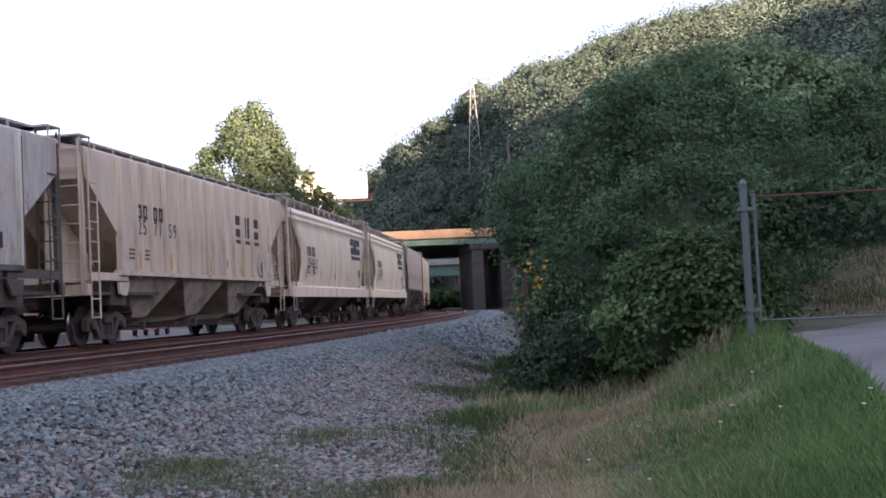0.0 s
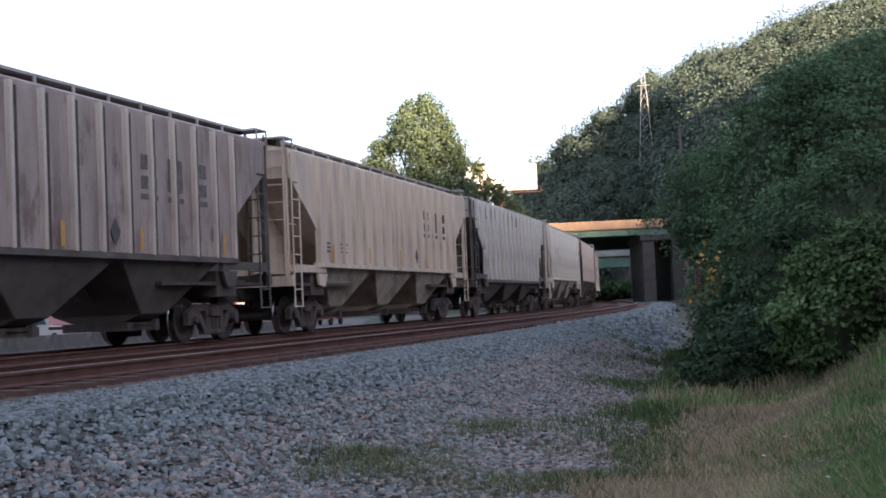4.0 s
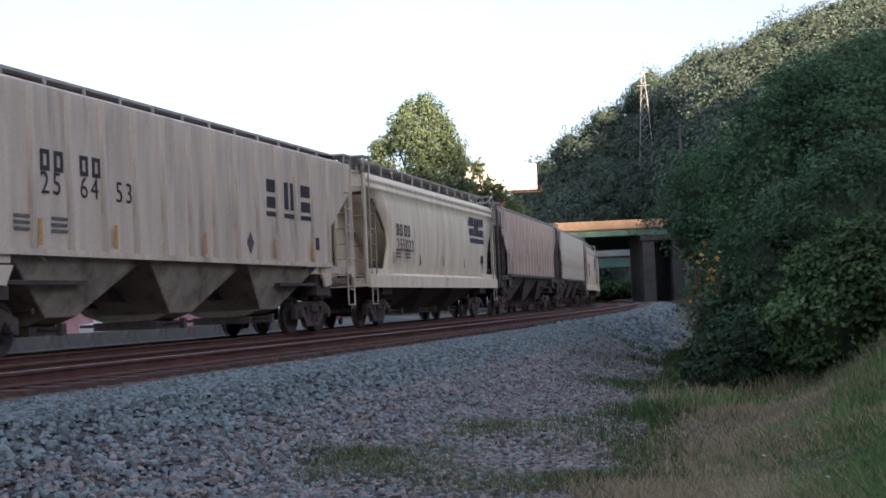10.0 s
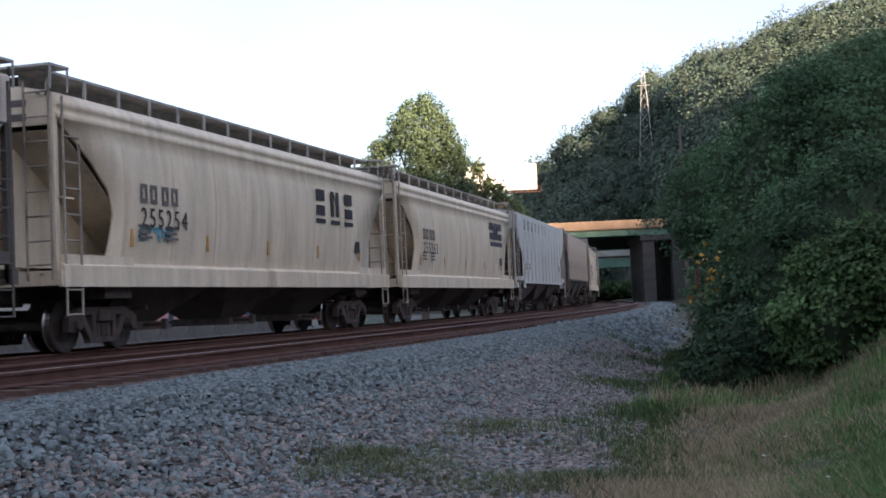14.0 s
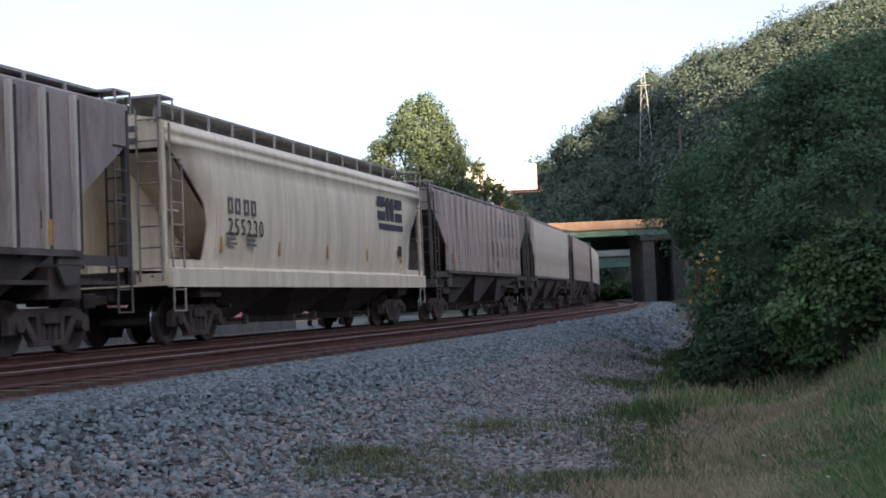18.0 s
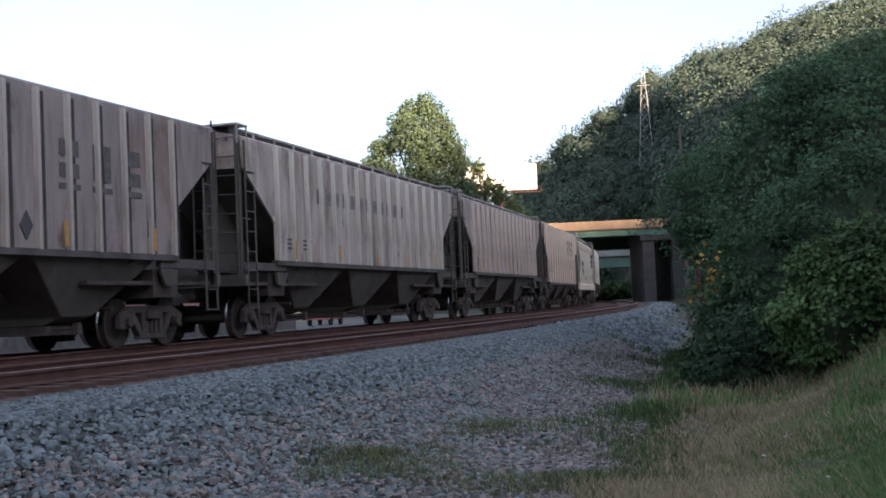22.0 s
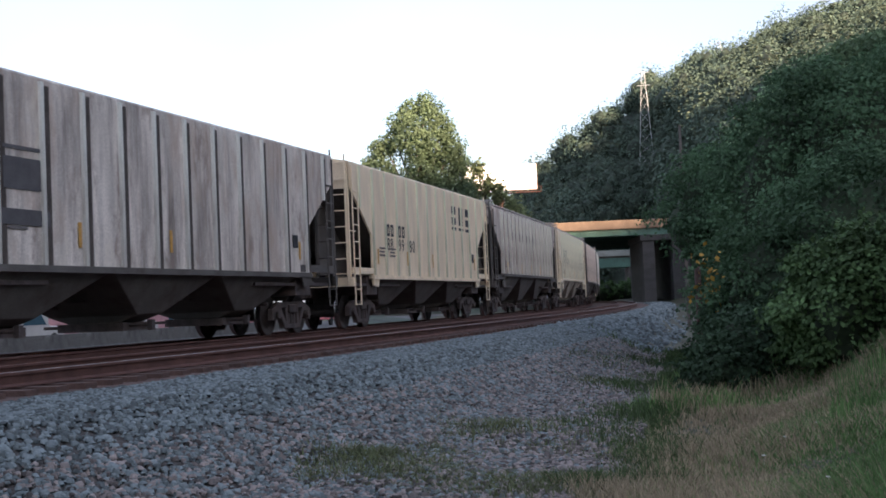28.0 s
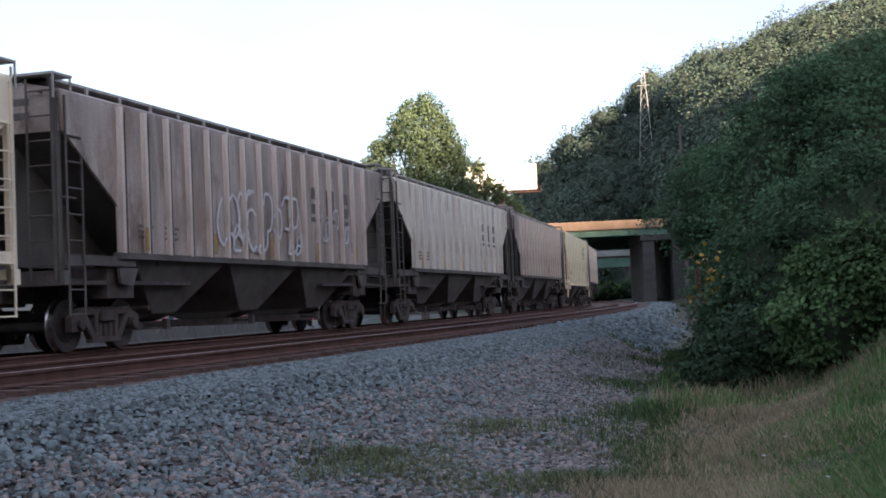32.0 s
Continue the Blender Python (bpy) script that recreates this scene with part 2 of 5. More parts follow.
M_GHOST = material("ghosted_stencil_paint", (0.24, 0.21, 0.20), 0.75, 0, 0.3, 8, 60, 0.0)
M_FADE = material("faded_stencil_paint", (0.14, 0.125, 0.12), 0.75, 0, 0.3, 8, 60, 0.0)
M_YELLOW = material("yellow_reflector_strip", (0.52, 0.29, 0.07), 0.5, 0, 0.2, 8, 60, 0.0)
M_DULLYEL = material("dirty_yellow_strip", (0.36, 0.22, 0.06), 0.6, 0, 0.3, 8, 60, 0.0)
M_WHITE = material("white_sprayed_paint", (0.6, 0.6, 0.62), 0.7, 0, 0.15, 8, 60, 0.0)
M_TEAL = material("teal_sprayed_paint", (0.13, 0.33, 0.42), 0.7, 0, 0.2, 8, 60, 0.0)
M_CLAYSPRAY = material("rust_red_sprayed_paint", (0.30, 0.17, 0.12), 0.7, 0, 0.2, 8, 60, 0.0)
M_PATCH = material("dark_repaint_patch", (0.09, 0.085, 0.09), 0.7, 0, 0.2, 4, 60, 0.0)

M_POST_SHADE = material("post_shade", (0.075, 0.062, 0.055), 0.9, 0, 0.3, 3, 40, 0.1)

# ---- freight cars ----
CACHE = {}


def once(key, make):
    key = (key, LEN["rib"], LEN["flow"])
    if key not in CACHE:
        CACHE[key] = make()
    return CACHE[key]


LEN = {"rib": 16.35, "flow": 16.35, "smooth": 16.35}


def cut(z, kind):
    """How far the side is cut back from the car's end at height z."""
    if kind == "flow":
        pts = ((1.45, 1.46), (2.3, 1.62), (2.75, 1.42), (3.5, 0.35), (3.72, 0.06), (4.4, 0.06))
    else:
        pts = ((1.5, 1.78), (2.45, 1.75), (3.5, 0.10), (4.4, 0.0))
    zs, es = zip(*pts)
    return float(np.interp(z, zs, es))


TOP = {"rib": 4.34, "flow": 4.31, "smooth": 4.44}


def up(z, kind):
    return z if z < 1.75 else 1.75 + (z - 1.75) * (TOP[kind] - 1.75) / 2.41


def tall(me, kind):
    """Brings the upper works of a part to the height of this kind of car."""
    for q in me.vertices:
        q.co.z = up(q.co.z, kind)
    return me


def side_mesh(kind, sign, mat):
    half = LEN[kind] / 2
    if kind == "flow":
        prof = [(1.48, 1.39), (1.72, 1.44), (1.95, 1.475), (2.3, 1.515), (2.7, 1.535), (3.1, 1.525), (3.45, 1.49), (3.70, 1.44), (3.72, 1.465), (3.80, 1.46), (3.82, 1.435),
                (3.90, 1.42), (3.92, 1.445), (4.0, 1.435), (4.02, 1.40), (4.12, 1.33), (4.17, 1.2)]
    else:
        prof = [(1.66 if kind == "rib" else 1.40, 1.47), (2.0, 1.475), (2.45, 1.48), (3.0, 1.48), (3.5, 1.48), (4.0, 1.48), (4.12, 1.47), (4.16, 1.42)]
    cols = 12
    v, f = [], []
    for z, y in prof:
        e = cut(z, kind)
        for i in range(cols + 1):
            v.append((-(half - e) + 2 * (half - e) * i / cols, sign * y, z))
    w = cols + 1
    for r in range(len(prof) - 1):
        for i in range(cols):
            a = r * w + i
            q = [a, a + 1, a + w + 1, a + w]
            f.append(q if sign < 0 else q[::-1])
    # inner face, a few centimetres behind
    n = len(v)
    v += [(x, y - sign * 0.05, z) for x, y, z in v]
    f += [[n + j for j in q[::-1]] for q in f]
    rim = [r * w for r in range(len(prof))]
    for a, b in zip(rim, rim[1:]):
        f.append([a, b, n + b, n + a])
        f.append([a + cols, n + a + cols, n + b + cols, b + cols])
    return mesh_of("side", v, f, mat, smooth=(kind == "flow"))


def rib_mesh(x, kind, sign, mat, deep, grimy):
    half = LEN[kind] / 2
    z0 = 1.68 if kind == "rib" else 1.42
    gap = half - abs(x)
    if gap < 1.8:
        z0 = float(np.interp(gap, (0.1, 1.75), (3.5, 2.45)))
    s = Shape()
    y0, y1 = sorted((sign * 1.475, sign * (1.485 + deep * 0.9)))
    s.prism([(-0.055, y0), (0.055, y0), (0.042, y1), (-0.042, y1)] if sign > 0 else [(-0.042, y0), (0.042, y0), (0.055, y1), (-0.055, y1)], "z", z0, 4.08)
    # the post's shadow line, painted as a dark strip on weathered cars
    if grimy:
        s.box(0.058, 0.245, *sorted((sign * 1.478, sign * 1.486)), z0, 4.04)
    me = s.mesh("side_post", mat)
    me.materials.append(M_POST_SHADE if grimy else mat)               # shade painted on the trailing flank and beside it
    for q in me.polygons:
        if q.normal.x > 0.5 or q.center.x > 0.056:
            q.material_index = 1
    return me


def roof_mesh(kind, mat):
    half = LEN[kind] / 2 - 0.06
    if kind == "flow":
        arch = [(-1.22, 4.15), (-0.8, 4.24), (-0.3, 4.29), (0.3, 4.29), (0.8, 4.24), (1.22, 4.15)]
    else:
        arch = [(-1.43, 4.15), (-0.9, 4.25), (-0.3, 4.30), (0.3, 4.30), (0.9, 4.25), (1.43, 4.15)]
    pts = arch + [(y, z - 0.06) for y, z in arch[::-1]]
    return Shape().prism(pts, "x", -half, half).mesh("roof", mat)


def hopper_mesh(n, mat, kind):
    """One funnel of the underside, n metres long at the top."""
    s = Shape()
    top = n / 2
    if kind == "flow":
        rings = [(1.5, top, 1.36), (1.08, top * 0.8, 1.15), (0.75, top * 0.5, 0.8), (0.46, 0.55, 0.5)]
    else:
        rings = [(1.62 if kind == "rib" else 1.35, top, 1.42), (0.60, 0.46, 0.95), (0.46, 0.42, 0.55)]
    for z, a, b in rings:
        s.v += [(-a, -b, z), (a, -b, z), (a, b, z), (-a, b, z)]
    for r in range(len(rings) - 1):
        for j in range(4):
            k = (j + 1) % 4
            s.f.append([4 * r + j, 4 * r + k, 4 * r + 4 + k, 4 * r + 4 + j])
    s.f.append([0, 1, 2, 3])
    q = 4 * (len(rings) - 1)
    s.f.append([q, q + 1, q + 2, q + 3])
    return s.mesh("hopper", mat, bevel=0.015)


def slope_mesh(end, kind, mat):
    """The sloping end sheet of the hold with its stiffener."""
    half = LEN[kind] / 2
    s = Shape()
    a, b = half - 0.10, half - 3.24
    y, low = (1.455, 1.45) if kind != "flow" else (1.47, 1.37)
    s.v += [(end * a, -y, 3.55), (end * a, y, 3.55), (end * b, low, 1.5), (end * b, -low, 1.5)]
    s.v += [(end * (a - 0.06), -y, 3.5), (end * (a - 0.06), y, 3.5), (end * (b - 0.06), low, 1.5), (end * (b - 0.06), -low, 1.5)]
    s.f += [[0, 1, 2, 3], [4, 5, 6, 7], [0, 1, 5, 4], [1, 2, 6, 5], [2, 3, 7, 6], [3, 0, 4, 7]]
    for yy in (-0.5, 0.5):
        s.prism([(end * a, 1.45), (end * (a - 0.1), 3.3), (end * (b - 0.1), 1.45)], "y", yy - 0.03, yy + 0.03)
    return s.mesh("slope_sheet", mat)


def end_mesh(end, kind, mat):
    half = LEN[kind] / 2
    s = Shape()
    arch = [(-1.42, 3.5), (1.42, 3.5), (1.42, 4.13), (0.8, 4.22), (0.0, 4.26), (-0.8, 4.22), (-1.42, 4.13)]
    if kind == "flow":
        arch = [(-1.36, 3.62), (1.36, 3.62), (1.33, 4.05), (0.8, 4.2), (0.0, 4.26), (-0.8, 4.2), (-1.33, 4.05)]
    s.prism(arch, "x", *sorted((end * (half - 0.09), end * (half - 0.02))))
    return s.mesh("end_panel", mat)


def frame_mesh(end, kind, mat):
    """Corner posts, end sill and platform of one end."""
    half = LEN[kind] / 2
    s = Shape()
    e0, e1 = sorted((end * (half - 0.10), end * (half + 0.02)))
    for y in (-1.42, 1.34):
        s.box(e0, e1, y, y + 0.09, 1.15, 4.1)
    s.box(e0, e1, -1.5, 1.5, 1.12, 1.36)
    a, b = sorted((end * (half - 2.3), end * (half - 0.05)))
    s.box(a, b, -1.48, -1.38, 1.45, 1.62)
    s.box(a, b, 1.38, 1.48, 1.45, 1.62)
    s.box(a, b, -0.9, 0.9, 1.2, 1.27)
    s.box(*sorted((end * (half - 0.6), end * (half - 0.2))), -0.3, 0.35, 1.27, 1.62)
    s.bar((end * (half - 0.75), 0.75, 1.5), (end * (half - 0.75), -0.2, 1.5), 0.16, 8)
    s.bar((end * (half - 0.5), -1.42, 2.5), (end * (half - 0.04), -1.42, 2.5), 0.02)
    return s.mesh("end_frame", mat)


def ladder_mesh(end, mat, kind, sign=-1):
    """A side ladder from the step below the sill to the eave."""
    half = LEN[kind] / 2
    s = Shape()
    x0, x1 = end * (half - 0.12), end * (half - 0.58)
    y = sign * 1.50
    z_top = 3.15 if kind != "flow" else 3.35
    for x, top in ((x0, 4.05), (x1, z_top)):
        s.bar((x, y, 0.62), (x, y, top), 0.022)
    for i in range(8):
        z = 0.64 + 0.40 * i
        if z < 4.0:
            s.bar((x0, y, z), (x1, y, z), 0.016)
    return s.mesh("side_ladder", mat)


def end_ladder_mesh(end, mat, kind):
    half = LEN[kind] / 2
    s = Shape()
    x = end * (half + 0.08)
    for y in (-1.38, -0.92):
        s.bar((x, y, 1.2), (x, y, 4.3), 0.022)
    for i in range(8):
        s.bar((x, -1.38, 1.45 + 0.38 * i), (x, -0.92, 1.45 + 0.38 * i), 0.016)
    for z in (1.3, 4.1):
        s.bar((x, -1.15, z), (end * (half - 0.05), -1.15, z), 0.018)
    return s.mesh("end_ladder", mat)


def walk_mesh(kind, sign, mat):
    """Running board on brackets along one side of the roof."""
    half = LEN[kind] / 2
    s = Shape()
    y0, y1 = sorted((sign * 1.10, sign * 0.62))
    zb = 4.48 if kind == "flow" else 4.35
    s.box(-half + 0.1, half - 0.1, y0, y1, zb, zb + 0.045)
    s.box(-half + 0.3, half - 0.3, *sorted((sign * 0.60, sign * 0.58)), 4.2, zb + 0.045)
    n = 15
    for i in range(n):
        x = -half + 0.3 + (2 * half - 0.6) * i / (n - 1)
        s.box(x - 0.03, x + 0.03, sign * 1.12 - 0.02, sign * 1.12 + 0.02, 4.12, zb + 0.02)
    return s.mesh("running_board", mat)


def cross_walk_mesh(e, kind, mat):
    half = LEN[kind] / 2
    s = Shape()
    zb = 4.50 if kind == "flow" else 4.35
    s.box(*sorted((e * (half - 0.45), e * (half + 0.12))), -1.45, 1.45, zb, zb + 0.04)
    s.bar((e * (half + 0.1), -1.44, zb + 0.02), (e * (half + 0.1), -1.44, zb - 0.36), 0.02)
    s.bar((e * (half - 0.4), -1.44, zb + 0.02), (e * (half - 0.4), -1.44, zb - 0.36), 0.02)
    return s.mesh("end_walkway", mat)


def hatch_mesh(kind, mat):
    half = LEN[kind] / 2
    s = Shape()
    zt = 4.49 if kind == "flow" else 4.36
    s.box(-half + 0.5, half - 0.5, -0.5, 0.5, 4.2, zt)
    for i in range(11):
        x = -half + 1.2 + (2 * half - 2.4) * i / 10
        s.box(x - 0.05, x + 0.05, -0.56, 0.56, 4.22, zt + 0.02)
    return s.mesh("hatch_trough", mat, bevel=0.01)


def sill_mesh(kind, sign, mat):
    half = LEN[kind] / 2
    s = Shape()
    if kind == "flow":
        pts = [(sign * 1.42, 1.09), (sign * 1.53, 1.09), (sign * 1.53, 1.44), (sign * 1.39, 1.51)]
        s.prism(pts, "x", -half + 0.02, half - 0.02)
    else:
        y0, y1 = sorted((sign * 1.38, sign * 1.535))
        zb = 1.58 if kind == "rib" else 1.32
        s.box(-half + 1.7, half - 1.7, y0, y1, zb, zb + 0.11)
        for e in (-1, 1):
            s.prism([(e * (half - 2.35), 1.42), (e * (half - 1.7), 1.42), (e * (half - 1.75), 1.15), (e * (half - 2.15), 1.1)], "y", *sorted((sign * 1.44, sign * 1.50)))
    return s.mesh("side_sill", mat)


def seam_mesh(sign, mat):
    v, f = [], []
    prof = [(1.52, 1.405), (1.72, 1.444), (1.95, 1.479), (2.3, 1.519), (2.7, 1.539), (3.1, 1.529), (3.45, 1.494), (3.69, 1.444)]
    for z, y in prof:
        v += [(-0.022, sign * y, z), (0.022, sign * y, z), (0.0, sign * (y + 0.004), z)]
    for i in range(len(prof) - 1):
        a = 3 * i
        f += [[a, a + 2, a + 5, a + 3], [a + 2, a + 1, a + 4, a + 5]]
    return mesh_of("seam", v, f, mat)


def gate_mesh(mat):
    s = Shape().box(-0.55, 0.55, -0.7, 0.7, 0.30, 0.46)
    s.bar((-0.3, -1.15, 0.40), (-0.3, 1.15, 0.40), 0.035)
    s.box(-0.36, -0.24, -1.2, -1.1, 0.3, 0.5)
    return s.mesh("outlet_gate", mat)


def coupler_mesh(end, kind):
    half = LEN[kind] / 2
    s = Shape()
    a, b = sorted((end * (half - 1.0), end * (half + 0.55)))
    s.box(a, b, -0.09, 0.09, 0.80, 0.98)
    c, d = sorted((end * (half + 0.42), end * (half + 0.74)))
    s.box(c, d, -0.17, 0.14, 0.74, 1.02)
    s.bar((end * (half + 0.0), 0.4, 0.95), (end * (half + 0.62), 0.15, 0.52), 0.03)
    return s.mesh("coupler", M_TRUCK, bevel=0.02)


def centre_sill_mesh(kind):
    half = LEN[kind] / 2
    return Shape().box(-half + 0.1, half - 0.1, -0.24, 0.24, 0.86, 1.2).box(-1.1, 0.2, 0.5, 1.0, 0.75, 1.15).mesh("centre_sill", M_TRUCK)


def underframe_mesh(end, kind):
    """Body bolster and shear plate over one truck."""
    half = LEN[kind] / 2
    x = end * (half - 1.95)
    s = Shape().box(x - 0.45, x + 0.45, -1.36, 1.36, 0.9, 1.42)
    s.box(*sorted((end * (half - 4.6), end * (half - 0.12))), -1.36, 1.36, 1.13, 1.2)
    s.bar((end * (half - 3.4), -1.1, 0.72), (end * (half - 3.4), 1.1, 0.72), 0.05, 6)
    s.box(*sorted((end * (half - 3.6), end * (half - 3.1))), 0.3, 1.0, 0.6, 1.0)
    return s.mesh("underframe", M_TRUCK)


def side_frame_mesh(sign):
    """Cast truck side frame with its two openings, bearing ends and springs."""
    s = Shape()
    y0, y1 = sorted((sign * 0.93, sign * 1.07))
    s.prism([(-1.12, 0.34), (-1.12, 0.60), (-0.72, 0.76), (0.72, 0.76), (1.12, 0.60), (1.12, 0.34), (0.86, 0.34), (0.82, 0.52), (0.62, 0.62), (-0.62, 0.62), (-0.82, 0.52), (-0.86, 0.34)], "y", y0, y1)
    for e in (-1, 1):
        s.prism([(e * 0.80, 0.62), (e * 0.62, 0.62), (e * 0.28, 0.17), (e * 0.46, 0.17)], "y", y0, y1)
        s.prism([(e * 0.38, 0.64), (e * 0.27, 0.64), (e * 0.27, 0.17), (e * 0.38, 0.17)], "y", y0, y1)
        s.bar((e * 0.88, sign * 0.95, 0.457), (e * 0.88, sign * 1.14, 0.457), 0.095, 10)
    s.box(-0.48, 0.48, y0, y1, 0.14, 0.24)
    for x in (-0.17, 0.0, 0.17):
        s.bar((x, sign * 1.0, 0.24), (x, sign * 1.0, 0.50), 0.065, 8)
    return s.mesh("side_frame", M_TRUCK, bevel=0.012)


def bolster_mesh():
    return Shape().box(-0.24, 0.24, -1.12, 1.12, 0.50, 0.70).box(-0.2, 0.2, -0.3, 0.3, 0.66, 0.88).box(-0.5, 0.5, -0.7, 0.7, 0.33, 0.40).mesh("bolster", M_TRUCK, bevel=0.02)


def wheel_mesh():
    s = Shape()
    s.lathe([(-0.80, 0.05), (-0.80, 0.16), (-0.79, 0.30), (-0.83, 0.40), (-0.835, 0.457), (-0.73, 0.462), (-0.71, 0.485), (-0.69, 0.485), (-0.685, 0.38), (-0.72, 0.28), (-0.66, 0.12), (-0.6, 0.09),
             (0.6, 0.09), (0.66, 0.12), (0.72, 0.28), (0.685, 0.38), (0.69, 0.485), (0.71, 0.485), (0.73, 0.462), (0.835, 0.457), (0.83, 0.40), (0.79, 0.30), (0.80, 0.16), (0.80, 0.05)], "y", 28)
    me = s.mesh("wheelset", M_WHEEL)
    me.materials.append(M_TREAD)
    for p in me.polygons:
        c = p.center
        r = math.hypot(c.x, c.z)
        if r > 0.44 and 0.72 < abs(c.y) < 0.84:
            p.material_index = 1
    return me


def add_truck(car, x, tag):
    t = hang("truck", once("bolster", bolster_mesh), car, at=pose(x, 0, 0))
    for sg in (-1, 1):
        hang("side_frame", once(("sf", sg), lambda: side_frame_mesh(sg)), t)
    for e in (-0.88, 0.88):
        hang("wheelset", once("wheel", wheel_mesh), t, "wheels with treads polished bright", at=pose(e, 0, 0.457))
    return t


def letters(text, size, mat, width=0.0):
    """Stencilled figures as a thin mesh in the xz plane, reading along +x, facing -y."""
    def make():
        cu = bpy.data.curves.new("figures", "FONT")
        cu.body, cu.size, cu.align_x, cu.align_y = text, size, "LEFT", "BOTTOM"
        cu.resolution_u, cu.extrude = 3, 0.002
        if width:
            cu.space_character = width
        tmp = bpy.data.objects.new("tmp_figures", cu)
        scene.collection.objects.link(tmp)
        me = bpy.data.meshes.new_from_object(tmp.evaluated_get(bpy.context.evaluated_depsgraph_get()))
        bpy.data.objects.remove(tmp)
        me.transform(Matrix.Rotation(radians(90), 4, "X"))
        me.materials.clear()
        me.materials.append(mat)
        return me
    return once(("txt", text, size, mat.name, width), make)


BLOCKS = {}


def bars_mesh(rows, mat, key):
    """Plain stencil blocks: rows of x0, x1, z0, z1."""
    def make():
        s = Shape()
        for x0, x1, z0, z1 in rows:
            s.box(x0, x1, -0.003, 0.003, z0, z1)
        me = s.mesh("stencil", mat)
        BLOCKS[me.name] = (rows, mat)
        return me
    return once(("bars", key, mat.name), make)


def hollow_mesh(w, h, r, mat):
    """A plain hollow block of stencil paint."""
    return once(("hollow", w, h, mat.name), lambda: Shape().box(0, r, -0.003, 0.003, 0, h).box(w - r, w, -0.003, 0.003, 0, h).box(r, w - r, -0.003, 0.003, 0, r).box(r, w - r, -0.003, 0.003, h - r, h).mesh("stencil", mat))


def end_stencil_mesh(kind, z, w, mat):
    """A plain bar on the upper end panel."""
    x = -LEN[kind] / 2
    return Shape().box(x + 0.012, x + 0.022, -0.9, -0.9 + w, z, z + 0.11).mesh("end_stencil", mat)


def bars_mesh_diamond(mat):
    return once(("diamond", mat.name), lambda: Shape().prism([(-0.17, 0), (0, -0.24), (0.17, 0), (0, 0.24)], "y", -0.003, 0.003).mesh("placard", mat))


def face_y(kind, z):
    """Outer face of the near side at height z."""
    if kind == "flow":
        return -float(np.interp(z, (1.48, 1.72, 1.95, 2.3, 2.7, 3.1, 3.45, 3.7), (1.39, 1.44, 1.475, 1.515, 1.535, 1.525, 1.49, 1.44))) - 0.016
    return -1.486


